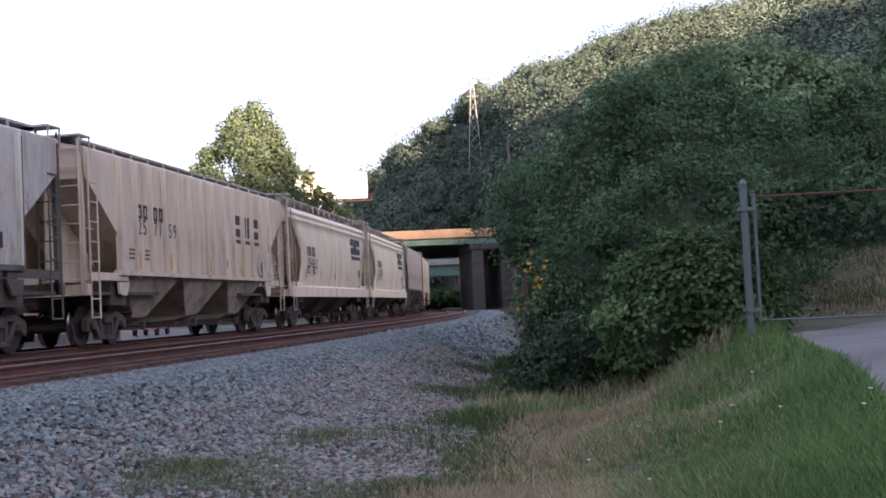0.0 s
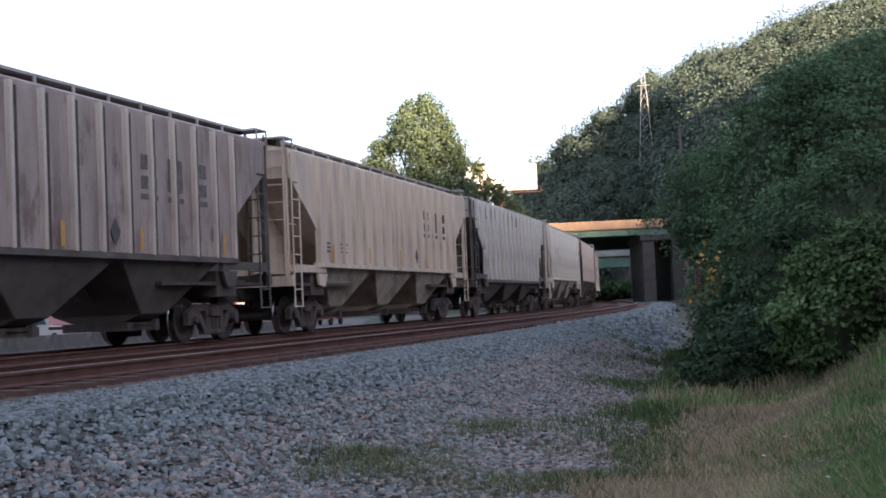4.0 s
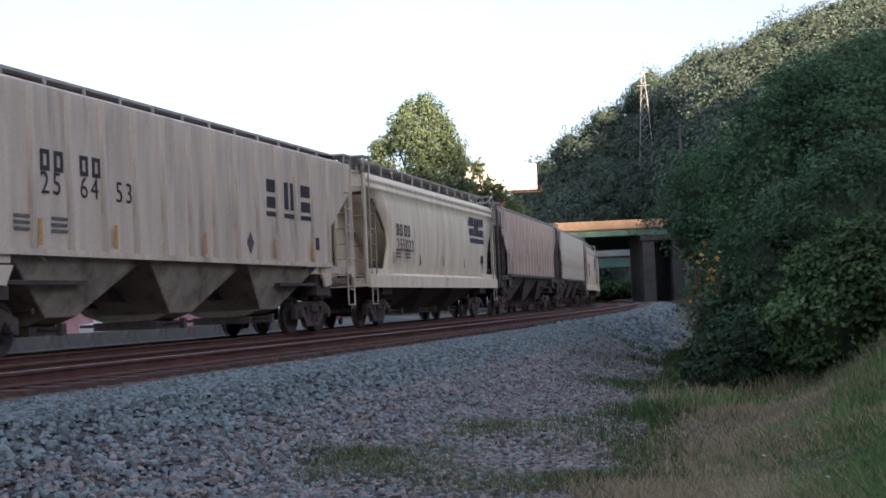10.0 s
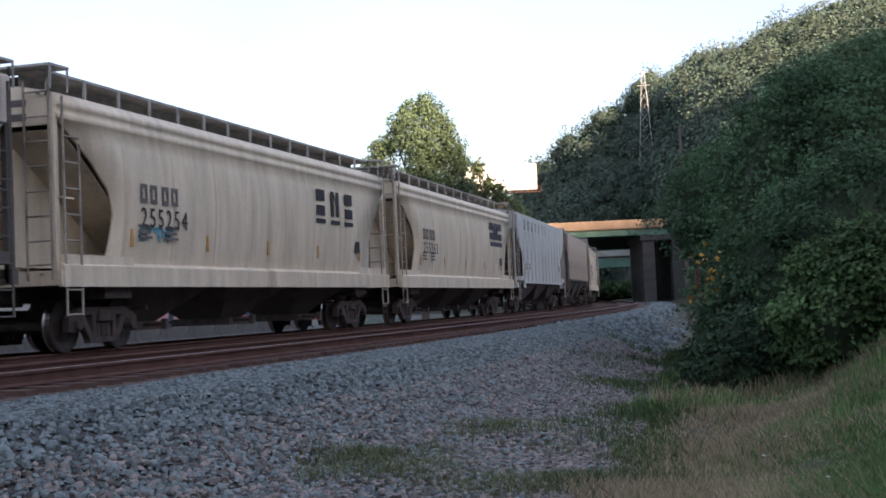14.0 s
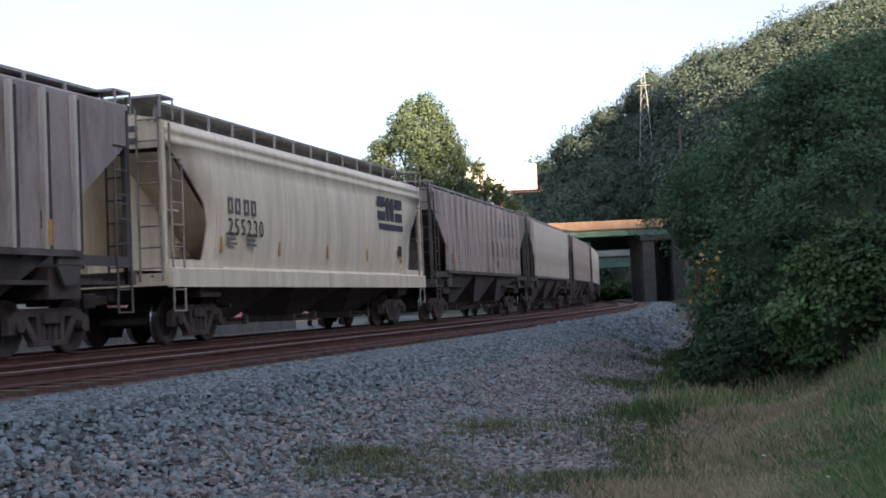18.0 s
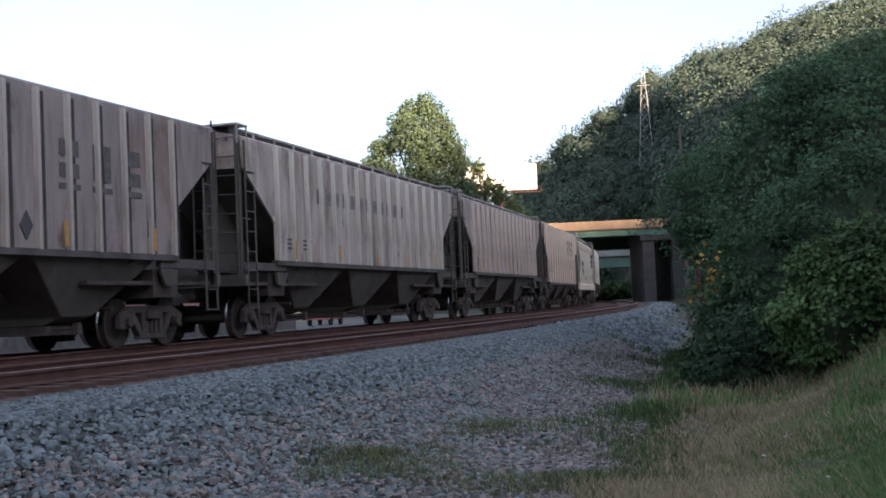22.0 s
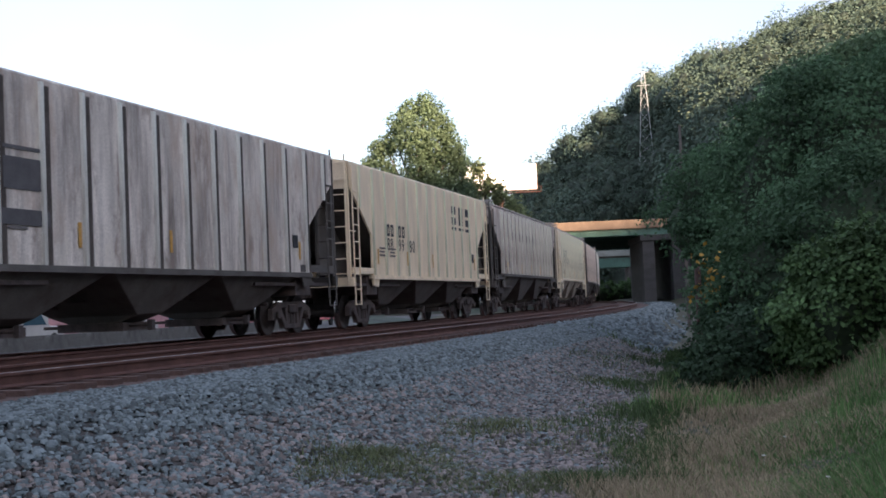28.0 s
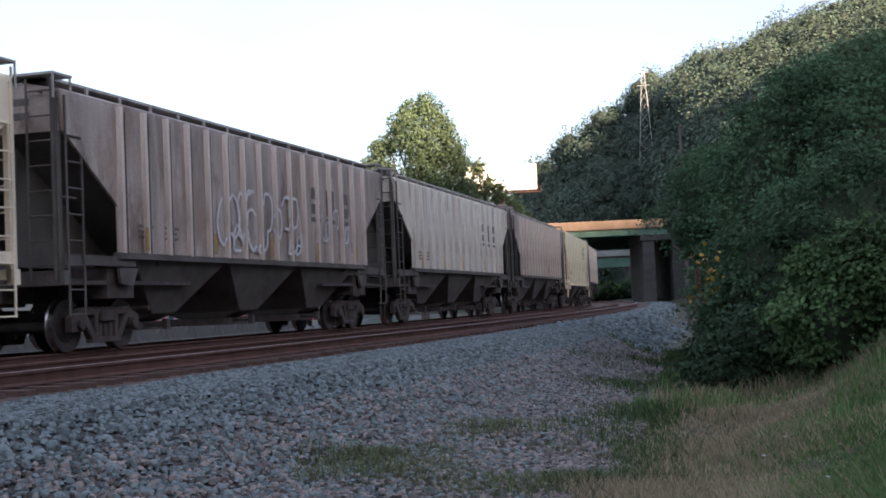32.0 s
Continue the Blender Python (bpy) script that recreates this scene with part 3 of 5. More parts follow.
def freight_car(k, kind, colour, label, ribs=15, deep=0.09, hop=3, light_under=False, boards=True, rib_paint=None, number="", mark="serif", ink=None, extra=(), sill_paint=None):
    car = empty("hopper_car", label, "freight car", "cars of the train")
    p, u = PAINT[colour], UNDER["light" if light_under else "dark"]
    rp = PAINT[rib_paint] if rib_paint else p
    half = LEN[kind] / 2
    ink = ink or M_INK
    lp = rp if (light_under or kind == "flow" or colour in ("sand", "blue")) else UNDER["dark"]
    for sg in (-1, 1):
        hang("side", once(("side", kind, sg, colour), lambda: tall(side_mesh(kind, sg, p), kind)), car)
        hang("side_sill", once(("sill", kind, sg, sill_paint or colour, light_under), lambda: sill_mesh(kind, sg, PAINT[sill_paint or colour] if kind == "flow" or light_under or colour in ("sand", "blue") else UNDER["dark"])), car)
        if kind == "flow":
            for i in range(8):
                hang("seam", once(("seam", sg, colour), lambda: tall(seam_mesh(sg, p), kind)), car, at=pose(-half + 2.0 + (2 * half - 4.0) * i / 7, 0, 0))
        else:
            posts, inset = (ribs, 0.75) if kind == "smooth" else (ribs - (3 if ribs > 17 else 1), 1.82)
            for i in range(posts):
                x = -half + inset + (2 * half - 2 * inset) * i / (posts - 1)
                z = round(x, 2)
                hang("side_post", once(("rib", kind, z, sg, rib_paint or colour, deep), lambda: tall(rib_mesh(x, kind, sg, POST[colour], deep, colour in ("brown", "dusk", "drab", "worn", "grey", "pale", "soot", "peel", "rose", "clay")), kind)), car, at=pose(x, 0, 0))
        if boards:
            hang("running_board", once(("walk", kind, sg), lambda: tall(walk_mesh(kind, sg, M_BOARD), kind)), car, "steel grating on short posts")
    hang("roof", once(("roof", kind, colour), lambda: tall(roof_mesh(kind, p), kind)), car)
    hang("hatch_trough", once(("hatch", kind), lambda: tall(hatch_mesh(kind, M_HATCH), kind)), car)
    for e in (-1, 1):
        if boards:
            hang("end_walkway", once(("cross", kind, e), lambda: tall(cross_walk_mesh(e, kind, M_BOARD), kind)), car)
        # shade of the end recess put into the dark slope sheets of ribbed cars
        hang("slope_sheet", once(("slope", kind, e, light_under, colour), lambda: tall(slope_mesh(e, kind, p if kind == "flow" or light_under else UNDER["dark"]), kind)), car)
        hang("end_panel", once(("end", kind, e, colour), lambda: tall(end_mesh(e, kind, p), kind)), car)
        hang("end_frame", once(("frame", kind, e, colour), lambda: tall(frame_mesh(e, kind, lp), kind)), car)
        hang("side_ladder", once(("ladder", kind, e, colour), lambda: tall(ladder_mesh(e, UNDER["light"] if kind == "flow" or colour == "blue" else lp, kind), kind)), car)
        hang("end_ladder", once(("eladder", kind, e, colour), lambda: tall(end_ladder_mesh(e, UNDER["light"] if kind == "flow" or colour == "blue" else lp, kind), kind)), car)
        hang("coupler", once(("coupler", kind, e), lambda: coupler_mesh(e, kind)), car)
        hang("underframe", once(("under", kind, e), lambda: underframe_mesh(e, kind)), car)
        add_truck(car, e * (half - 1.95), k)
    if number or mark:
        for z, w in ((3.92, 0.7), (3.70, 1.05)):
            hang("end_stencil", once(("endmark", kind, z), lambda: tall(end_stencil_mesh(kind, z, w, M_FADE), kind)), car)
    hang("centre_sill", once(("csill", kind), lambda: centre_sill_mesh(kind)), car)
    span = 2 * half - 4.6
    for i in range(hop):
        w = span / hop
        x = -span / 2 + w * (i + 0.5)
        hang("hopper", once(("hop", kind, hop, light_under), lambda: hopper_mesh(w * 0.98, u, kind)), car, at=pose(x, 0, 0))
        hang("outlet_gate", once("gate", lambda: gate_mesh(M_TRUCK)), car, at=pose(x, 0, 0))
    # stencils on the near side
    off = deep if kind == "rib" else 0.0

    def stick(me, x, z, label=""):
        for x0, x1, z0, z1 in BLOCKS[me.name][0] if me.name in BLOCKS else ():
            w, h = round(x1 - x0, 3), round(z1 - z0, 3)
            mat = BLOCKS[me.name][1]
            one = once(("block", w, h, mat.name), lambda: Shape().box(0, w, -0.003, 0.003, 0, h).mesh("stencil", mat))
            hang("stencil", one, car, label, at=pose(x + x0, min(face_y(kind, z), face_y(kind, z + 0.4)) - 0.004, up(z, kind) + z0))
        if me.name in BLOCKS:
            return
        hang("stencil", me, car, label, at=pose(x, min(face_y(kind, z), face_y(kind, z + 0.4)) - 0.004, up(z, kind)))

    if mark == "serif":
        for i in range(3):
            blocks = [(0.02, 0.42, 0, 0.21), (0.02, 0.42, 0.31, 0.55)] if i != 1 else [(0.02, 0.18, 0, 0.55), (0.27, 0.42, 0, 0.55)]
            stick(bars_mesh([(1.4 * x0, 1.4 * x1, 1.15 * z0, 1.15 * z1) for x0, x1, z0, z1 in blocks + [(0.0, 0.44, -0.17, -0.08)]], ink, ("serif", i == 1)), half - 5.5 + i * 0.98, 3.12 if kind == "smooth" else 2.80)
    elif mark == "bold":
        w = 0.56
        blocks = [(i * w + x0, i * w + x1, z0, z1) for i in range(3) for x0, x1, z0, z1 in (((0, 0.48, 0, 0.21), (0, 0.48, 0.32, 0.55)) if i != 1 else ((0.0, 0.2, 0, 0.55), (0.28, 0.48, 0, 0.55)))]
        blocks.append((0.05, 2 * w + 0.5, -0.22, -0.08))
        stick(bars_mesh([(1.4 * x0, 1.4 * x1, 1.2 * z0, 1.2 * z1) for x0, x1, z0, z1 in blocks], M_NAVY, "bold"), half - 4.55, 2.92, "dark blue emblem block")
    elif mark == "wide":
        for i in range(7):
            stick(bars_mesh([(0, 0.1, 0, 0.42), (0.32, 0.42, 0, 0.42), (0.1, 0.32, 0.32 if i % 2 else 0.0, 0.42 if i % 2 else 0.1)], ink, ("wide", i % 2)), -half + 2.35 + i * 1.09, 3.55)
    elif mark == "long":
        for i in range(12):
            stick(bars_mesh([(0, 0.34, 0, 0.36)], M_GHOST, "long"), -half + 4.4 + i * 0.62, 3.05)
    elif mark == "rows":
        for i in range(6):
            stick(bars_mesh([(0, 0.5, 0.35, 0.95)], M_GHOST, "row_a"), 0.4 + i * 0.97, 2.75)
            stick(bars_mesh([(0, 0.55, -0.5, 0.1)], M_FADE, "row_b"), 0.9 + i * 0.97, 2.75)
    if number:
        if kind == "flow":
            for a in (0, 0.36, 0.80, 1.16):
                stick(hollow_mesh(0.25, 0.34, 0.075, M_FADE), -half + 2.5 + a, 2.56)
            for i, ch in enumerate(number):
                stick(letters(ch, 0.50, M_INK), -half + 2.5 + 0.31 * i, 2.06)
        else:
            pitch = (2 * half - 1.5) / (ribs - 1)
            for i in range(0, len(number), 2):
                for j in (0, 1):
                    stick(letters(number[i + j], 0.52, ink), -half + 0.75 + pitch * (2 + i // 2) + 0.12 + 0.33 * j, 2.02 if kind == "smooth" else 2.42)
            for i in range(2):
                for a in (0.0, 0.38):
                    stick(hollow_mesh(0.25, 0.34, 0.075, ink), -half + 0.75 + pitch * (2 + i) + 0.14 + a, 2.48 if kind == "smooth" else 2.86)
    # small stencils, placard and reflector strips
    for i, x in enumerate((-half + 2.4, -half + 3.4)):
        stick(bars_mesh([(0, 0.55, 0.2, 0.25), (0, 0.45, 0.1, 0.15), (0, 0.5, 0, 0.05)], M_FADE, "small"), x, 1.95)
    stick(bars_mesh([(0, 0.3, 0.0, 0.3)], ink, "box"), half - 2.75, 1.98)
    for i in range(5):
        x, y = -half + 2.2 + i * (2 * half - 4.6) / 4, face_y(kind, 1.9) - 0.006
        if kind == "rib":
            step_ = (2 * half - 1.5) / (ribs - 1)
            x, y = -half + 0.75 + step_ * (2 + round(i * (ribs - 5) / 4)) - 0.05, -1.489 - deep * 0.9
        hang("reflector", bars_mesh([(0, 0.1, 0, 0.42)], M_YELLOW if colour not in ("brown", "dusk") else M_DULLYEL, ("refl", kind)), car, "yellow reflector strip", at=pose(x, y, 1.80 if kind == "flow" else 1.74))
    if kind == "rib":
        hang("placard", bars_mesh_diamond(M_PATCH), car, "dark diamond placard", at=pose(half - 6.4, -1.49, 2.05))
    for me, x, z in extra:
        hang("spray_paint", me, car, at=pose(x, face_y(kind, z) - 0.006 - off * 0.4, up(z, kind)))
    return car


def scrawl(seed, w, h, mat, strokes=14, r=0.03, loops=True):
    """A sprayed scrawl: flat bands wandering over the panel."""
    def make():
        rnd = random.Random(seed)
        s = Shape()
        for k in range(strokes):
            x, z = w * (k + rnd.random()) / strokes, h * rnd.random()
            a = rnd.uniform(0, 6.28)
            for j in range(6):
                a += rnd.uniform(0.5, 1.1) if loops else rnd.uniform(-0.6, 0.6)
                x2, z2 = x + 0.16 * h * math.cos(a), min(h, max(0, z + 0.28 * h * math.sin(a)))
                dx, dz = x2 - x, z2 - z
                l = math.hypot(dx, dz) or 1
                nx, nz = -dz / l * r, dx / l * r
                y = -0.0015 * (k % 3)
                s.face([(x - nx, y, z - nz), (x2 - nx, y, z2 - nz), (x2 + nx, y, z2 + nz), (x + nx, y, z + nz)])
                x, z = x2, z2
        return s.mesh("spray_paint", mat)
    return once(("scrawl", seed), make)


# arrival of each car's leading corner (metres down the line at the start) and what it is
SPEED = 17.0
TRAIN = []


def add_car(at, to, *a, **k):
    """A car whose leading corner stands at one place and the next car's at another."""
    LEN["rib"] = LEN["flow"] = LEN["smooth"] = round((to - at - 1.15) / 0.25) * 0.25
    TRAIN.append((at + (to - at - 1.15) / 2, LEN["rib"] / 2, freight_car(len(TRAIN), *a, **k)))

add_car(7.9, 25.6, "rib", "grey", "dark grey ribbed steel covered hopper car, grimy", 15, 0.09, mark="")
add_car(25.6, 42.9, "rib", "tan", "dusty tan ribbed covered hopper car with faded stencils", 15, 0.10, 3, True, number="257159", extra=[(scrawl(1, 1.6, 0.7, M_WHITE, 9, 0.05), 5.0, 1.75)])
add_car(42.9, 60.4, "flow", "cream", "cream smooth-sided covered hopper car with navy emblem", number="254312", mark="bold")
add_car(60.4, 77.7, "flow", "fresh", "clean cream smooth-sided covered hopper car with navy emblem", number="254759", mark="bold")
add_car(77.7, 95, "rib", "soot", "soot-brown ribbed covered hopper car, heavily weathered", 19, 0.09, 3, ink=M_FADE)
add_car(95, 113, "rib", "tan", "dull tan ribbed covered hopper car with dark stencils", 17, 0.09, 3, True)
add_car(113, 131, "smooth", "grey", "grey ribbed covered hopper car with spaced lettering blocks", 17, 0.10, mark="wide", rib_paint="dusk", boards=False, ink=M_FADE)
add_car(131, 149.2, "rib", "pale", "pale grey ribbed covered hopper car with serif stencils", 16, 0.09, 3, True, number="148981", ink=M_FADE)
add_car(149.2, 166.9, "rib", "dusk", "dark weathered ribbed covered hopper car", 19, 0.09, 3, mark="serif", ink=M_FADE, rib_paint="pale")
add_car(166.9, 184.1, "flow", "cream", "cream smooth-sided covered hopper car with rust scrawls", number="247131", mark="bold", extra=[(scrawl(2, 2.6, 0.8, M_CLAYSPRAY, 8, 0.02), -2.6, 2.0)])
add_car(184.1, 202.6, "rib", "tan", "tan ribbed covered hopper car with serif stencils", 15, 0.07, 3, True, number="256453")
add_car(202.6, 220.0, "flow", "fresh", "clean cream smooth-sided covered hopper car with yellow strips", number="255022", mark="bold")
add_car(220.0, 237.9, "rib", "brown", "soot-brown ribbed covered hopper car with pale posts", 19, 0.09, 3, mark="serif", ink=M_GHOST, rib_paint="dusk")
add_car(237.9, 255.7, "rib", "drab", "streaked grey ribbed covered hopper car", 19, 0.09, 3, mark="serif", number="268573", rib_paint="pale", ink=M_FADE)
add_car(255.7, 273.4, "flow", "cream", "cream smooth-sided covered hopper car with teal spray mark", number="255254", mark="serif", extra=[(scrawl(3, 1.3, 0.45, M_TEAL, 9, 0.05), -5.6, 1.95)])
add_car(273.4, 291.6, "flow", "cream", "cream smooth-sided covered hopper car, dusty", number="255263", mark="bold")
add_car(291.6, 309.5, "smooth", "blue", "blue-grey slab-sided covered hopper car with spaced lettering blocks", 14, 0.04, mark="wide", boards=False, ink=M_FADE)
add_car(309.5, 327.2, "rib", "soot", "soot-brown ribbed covered hopper car, rusty", 17, 0.09, 3, mark="")
add_car(327.2, 345.2, "flow", "fresh", "clean cream smooth-sided covered hopper car with navy emblem", number="255230", mark="bold")
add_car(345.2, 363.2, "rib", "peel", "peeling grey and rust-brown ribbed covered hopper car", 17, 0.07, 3, mark="rows")
add_car(363.2, 380.8, "rib", "drab", "dark ribbed covered hopper car with pale posts", 19, 0.10, 3, mark="serif", ink=M_FADE, rib_paint="pale")
add_car(380.8, 398.5, "rib", "soot", "dark brown ribbed covered hopper car", 17, 0.08, 3, mark="serif", ink=M_FADE, boards=False)
add_car(398.5, 417.2, "rib", "drab", "streaked pale ribbed covered hopper car with long lettering blocks", 17, 0.09, 3, mark="long", ink=M_FADE, rib_paint="pale")
add_car(417.2, 435.7, "rib", "dusk", "dark grey-brown ribbed covered hopper car", 19, 0.09, 3, mark="serif", ink=M_FADE)
add_car(435.7, 453.3, "smooth", "rose", "faded clay ribbed covered hopper car with serif stencils", 15, 0.07, 3, mark="serif", boards=False)
add_car(453.3, 471.1, "flow", "cream", "cream smooth-sided covered hopper car with black graffiti", number="255085", mark="bold", extra=[(scrawl(4, 3.0, 0.95, M_INK, 16, 0.035), -2.6, 1.8), (scrawl(5, 0.9, 0.75, M_INK, 6, 0.03), 3.6, 1.85)])
add_car(471.1, 489, "rib", "drab", "grey-brown ribbed covered hopper car with pale posts", 19, 0.10, 3, mark="serif", ink=M_FADE)
add_car(489, 507.2, "smooth", "worn", "streaked grey-white slab-sided covered hopper car, peeling", 14, 0.05, mark="", boards=False, extra=[(bars_mesh([(0, 1.1, 0, 0.5), (0, 1.1, 0.62, 0.68), (-0.9, 1.2, -0.55, -0.3)], M_PATCH, "plate"), -5.2, 2.5), (scrawl(8, 0.8, 0.9, M_INK, 5, 0.04), -7.1, 3.3)])
add_car(507.2, 524.6, "smooth", "sand", "sand-yellow covered hopper car with crisp black stencils", 14, 0.04, number="889980", mark="serif", boards=False)
add_car(524.6, 543.4, "rib", "drab", "soot-brown ribbed covered hopper car with long lettering blocks", 19, 0.09, 3, mark="long", ink=M_FADE, rib_paint="drab")
add_car(543.4, 561.8, "rib", "fresh", "pale cream ribbed covered hopper car with serif stencils", 17, 0.06, 3, True, number="259930", mark="serif")
add_car(561.8, 579.2, "rib", "dusk", "soot-brown ribbed covered hopper car with white spray scrawl", 17, 0.09, 3, mark="serif", ink=M_FADE, extra=[(scrawl(6, 4.6, 1.3, M_WHITE, 13, 0.035), -2.6, 1.85), (scrawl(7, 2.0, 0.8, M_WHITE, 5, 0.025), 3.2, 2.2)])
add_car(579.2, 597, "rib", "pale", "pale ribbed covered hopper car with serif stencils", 18, 0.09, 3, mark="serif", ink=M_FADE)
add_car(597, 615.2, "rib", "dusk", "dark grey-brown ribbed covered hopper car", 19, 0.09, 3, mark="")
add_car(615.2, 633, "smooth", "sand", "sand-yellow covered hopper car with serif stencils", 14, 0.04, mark="serif", boards=False)
add_car(633, 650.6, "rib", "pale", "pale grey ribbed covered hopper car", 17, 0.09, 3, mark="")

# ---- tracks ----
def strip(name, d0, d1, z0, z1, s0, s1, step, mat, label, category, kind="structure"):
    """A long bar that follows the line."""
    v, f = [], []
    n = int((s1 - s0) / step) + 1
    for i in range(n):
        s = s0 + (s1 - s0) * i / (n - 1)
        for d, z in ((d0, z0), (d1, z0), (d1, z1), (d0, z1)):
            q, _ = on_line(s, d)
            v.append((q.x, q.y, z))
    for i in range(n - 1):
        for j in range(4):
            k = (j + 1) % 4
            f.append([4 * i + j, 4 * i + k, 4 * i + 4 + k, 4 * i + 4 + j])
    f += [[0, 1, 2, 3], [4 * n - 4, 4 * n - 3, 4 * n - 2, 4 * n - 1]]
    ob = new(name, mesh_of(name, v, f, mat))
    return tagged(ob, label, category, kind=kind)


def rail(d, bright, name="rail"):
    """Foot, web and head of one rail along the whole line."""
    prof = [(-0.075, -0.17), (0.075, -0.17), (0.075, -0.155), (0.012, -0.13), (0.012, -0.045), (0.037, -0.035), (0.037, -0.006), (0.028, 0.0), (-0.028, 0.0), (-0.037, -0.006), (-0.037, -0.035), (-0.012, -0.045), (-0.012, -0.13), (-0.075, -0.155)]
    v, f = [], []
    ss = list(np.arange(-60, 240, 3.0)) + list(np.arange(240, 760, 10.0))
    k = len(prof)
    for s in ss:
        for a, z in prof:
            q, _ = on_line(float(s), d + a)
            v.append((q.x, q.y, z))
    mi = []
    for i in range(len(ss) - 1):
        for j in range(k):
            q = (j + 1) % k
            f.append([i * k + j, i * k + q, (i + 1) * k + q, (i + 1) * k + j])
            mi.append(1 if j == 7 else 0)
    me = mesh_of(name, v, f, [M_RAIL, M_RAILTOP if bright else M_RAILDULL])
    me.polygons.foreach_set("material_index", mi)
    return new(name, me)


for centre in (NEAR_D, TRAIN_D):
    track = tagged(new("railway_track"), "rusty steel rails spiked to creosoted timber ties", "railway track", kind="structure")
    for e in (-0.7525, 0.7525):
        r = rail(centre + e, centre == NEAR_D and e < 0)
        r.parent = track
    tie = Shape().box(-0.115, 0.115, -1.3, 1.3, -0.35, -0.175).mesh("tie", M_TIE)
    for i in range(150):
        s = -14 + i * 0.56
        q, h = on_line(s, centre)
        hang("tie", tie, track, at=Matrix.Translation(q) @ Matrix.Rotation(math.atan2(h.y, h.x), 4, "Z"))


def motions():
    for at, half, car in TRAIN:
        rows = []
        for i in range(65):
            t = i * 0.5
            s = at - SPEED * t
            a, _ = on_line(s - half + 1.95, TRAIN_D)
            b, _ = on_line(s + half - 1.95, TRAIN_D)
            m = (a + b) / 2
            rows.append((t, Matrix.Translation(m) @ Matrix.Rotation(math.atan2(b.y - a.y, b.x - a.x), 4, "Z")))
        walk(car, rows)
        # the wheels roll while the car is on the stretch in view
        first, last = max(0.0, (at - 100.0) / SPEED), min(32.0, (at + 4.0) / SPEED)
        if last > first:
            n = max(1, round((last - first) * FPS))
            for truck in car.children:
                if truck.name.startswith("truck"):
                    for wheel in truck.children:
                        if wheel.name.startswith("wheelset"):
                            c = wheel.matrix_basis.translation.copy()
                            turns = [(first + j / FPS, Matrix.Translation(c) @ Matrix.Rotation(-SPEED / 0.457 * j / FPS, 4, "Y")) for j in range(n + 1)]
                            if first > 0.1:
                                turns.insert(0, (0.0, turns[0][1]))
                            if last < 31.9:
                                turns.append((32.0, turns[-1][1]))
                            walk(wheel, turns)


# ---- ground ----
M_GROUND = material("ground_soil", (0.062, 0.06, 0.04), 0.95, 0, 0.3, 0.4, 12, 0.4, (0.05, 0.075, 0.028), 0.5)
M_BALLAST = material("ballast_bed", (0.06, 0.058, 0.056), 0.95, 0, 0.35, 1.5, 26, 1.0, (0.07, 0.05, 0.042), 0.5)
M_STONE = material("ballast_stone", (0.128, 0.154, 0.160), 0.9, 0, 0.12, 3, 50, 0.2, island=0.55)
M_STONE_OLD = material("old_ballast_stone", (0.158, 0.137, 0.128), 0.9, 0, 0.15, 3, 50, 0.2, island=0.85)
M_DRIVE = material("worn_asphalt", (0.125, 0.125, 0.13), 0.95, 0, 0.2, 0.8, 50, 0.4, (0.09, 0.085, 0.075), 0.45)
M_GRASS = material("green_grass", (0.108, 0.185, 0.066), 0.8, 0, 0.25, 0.6, 20, 0.0, island=0.5, spec=0.2, thin=0.3)
M_STRAW = material("dry_grass", (0.315, 0.26, 0.178), 0.85, 0, 0.2, 0.6, 20, 0.0, island=0.35, spec=0.2, thin=0.25)
M_LEAF = material("vine_leaf", (0.074, 0.134, 0.068), 0.75, 0, 0.4, 0.5, 20, 0.0, island=0.2, spec=0.2, thin=0.3)
# dimmer leaf green: shade at the thicket's foot put into the colour
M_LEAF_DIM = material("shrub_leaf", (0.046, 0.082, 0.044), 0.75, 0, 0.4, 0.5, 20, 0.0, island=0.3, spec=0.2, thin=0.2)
M_LEAF_LIGHT = material("young_vine_leaf", (0.080, 0.138, 0.052), 0.75, 0, 0.5, 0.5, 20, 0.0, island=0.25, spec=0.2, thin=0.15)
# paler copy of the vine leaf: skylight on the upper thicket in the colour
M_LEAF_PALE = material("skylit_vine_leaf", (0.185, 0.27, 0.145), 0.75, 0, 0.4, 0.5, 20, 0.0, island=0.2, spec=0.2, thin=0.3)
# lighter yellow-green: low sun on the young tree is put into the colour
M_LEAF_YOUNG = material("sunny_young_leaf", (0.20, 0.23, 0.11), 0.7, 0, 0.25, 0.3, 20, 0.0, island=0.4, spec=0.25, thin=0.5)
M_LEAF_TREE = material("poplar_leaf", (0.15, 0.205, 0.115), 0.7, 0, 0.25, 0.3, 20, 0.0, island=0.4, spec=0.25, thin=0.5)
# bluish lift in the leaf colour stands in for haze over the hill
M_WOODS = material("hazed_woods_leaf", (0.082, 0.116, 0.088), 0.9, 0, 0.35, 0.12, 1.4, 0.0, (0.16, 0.15, 0.09), 0.38, (0.1, 0.1, 0.1), island=0.15, spec=0.1)
M_WEED = material("dusty_weed", (0.118, 0.138, 0.07), 0.85, 0, 0.25, 0.6, 20, 0.0, island=0.4, spec=0.2, thin=0.2)
# grass green darkened, with the ditch's shade put into the colour
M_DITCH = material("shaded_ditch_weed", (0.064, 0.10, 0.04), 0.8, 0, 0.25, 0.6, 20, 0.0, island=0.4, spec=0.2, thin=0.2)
M_PYLON = material("pale_pylon_steel", (0.36, 0.37, 0.37), 0.6, 0.1, 0.1, 2, 20, 0.0)
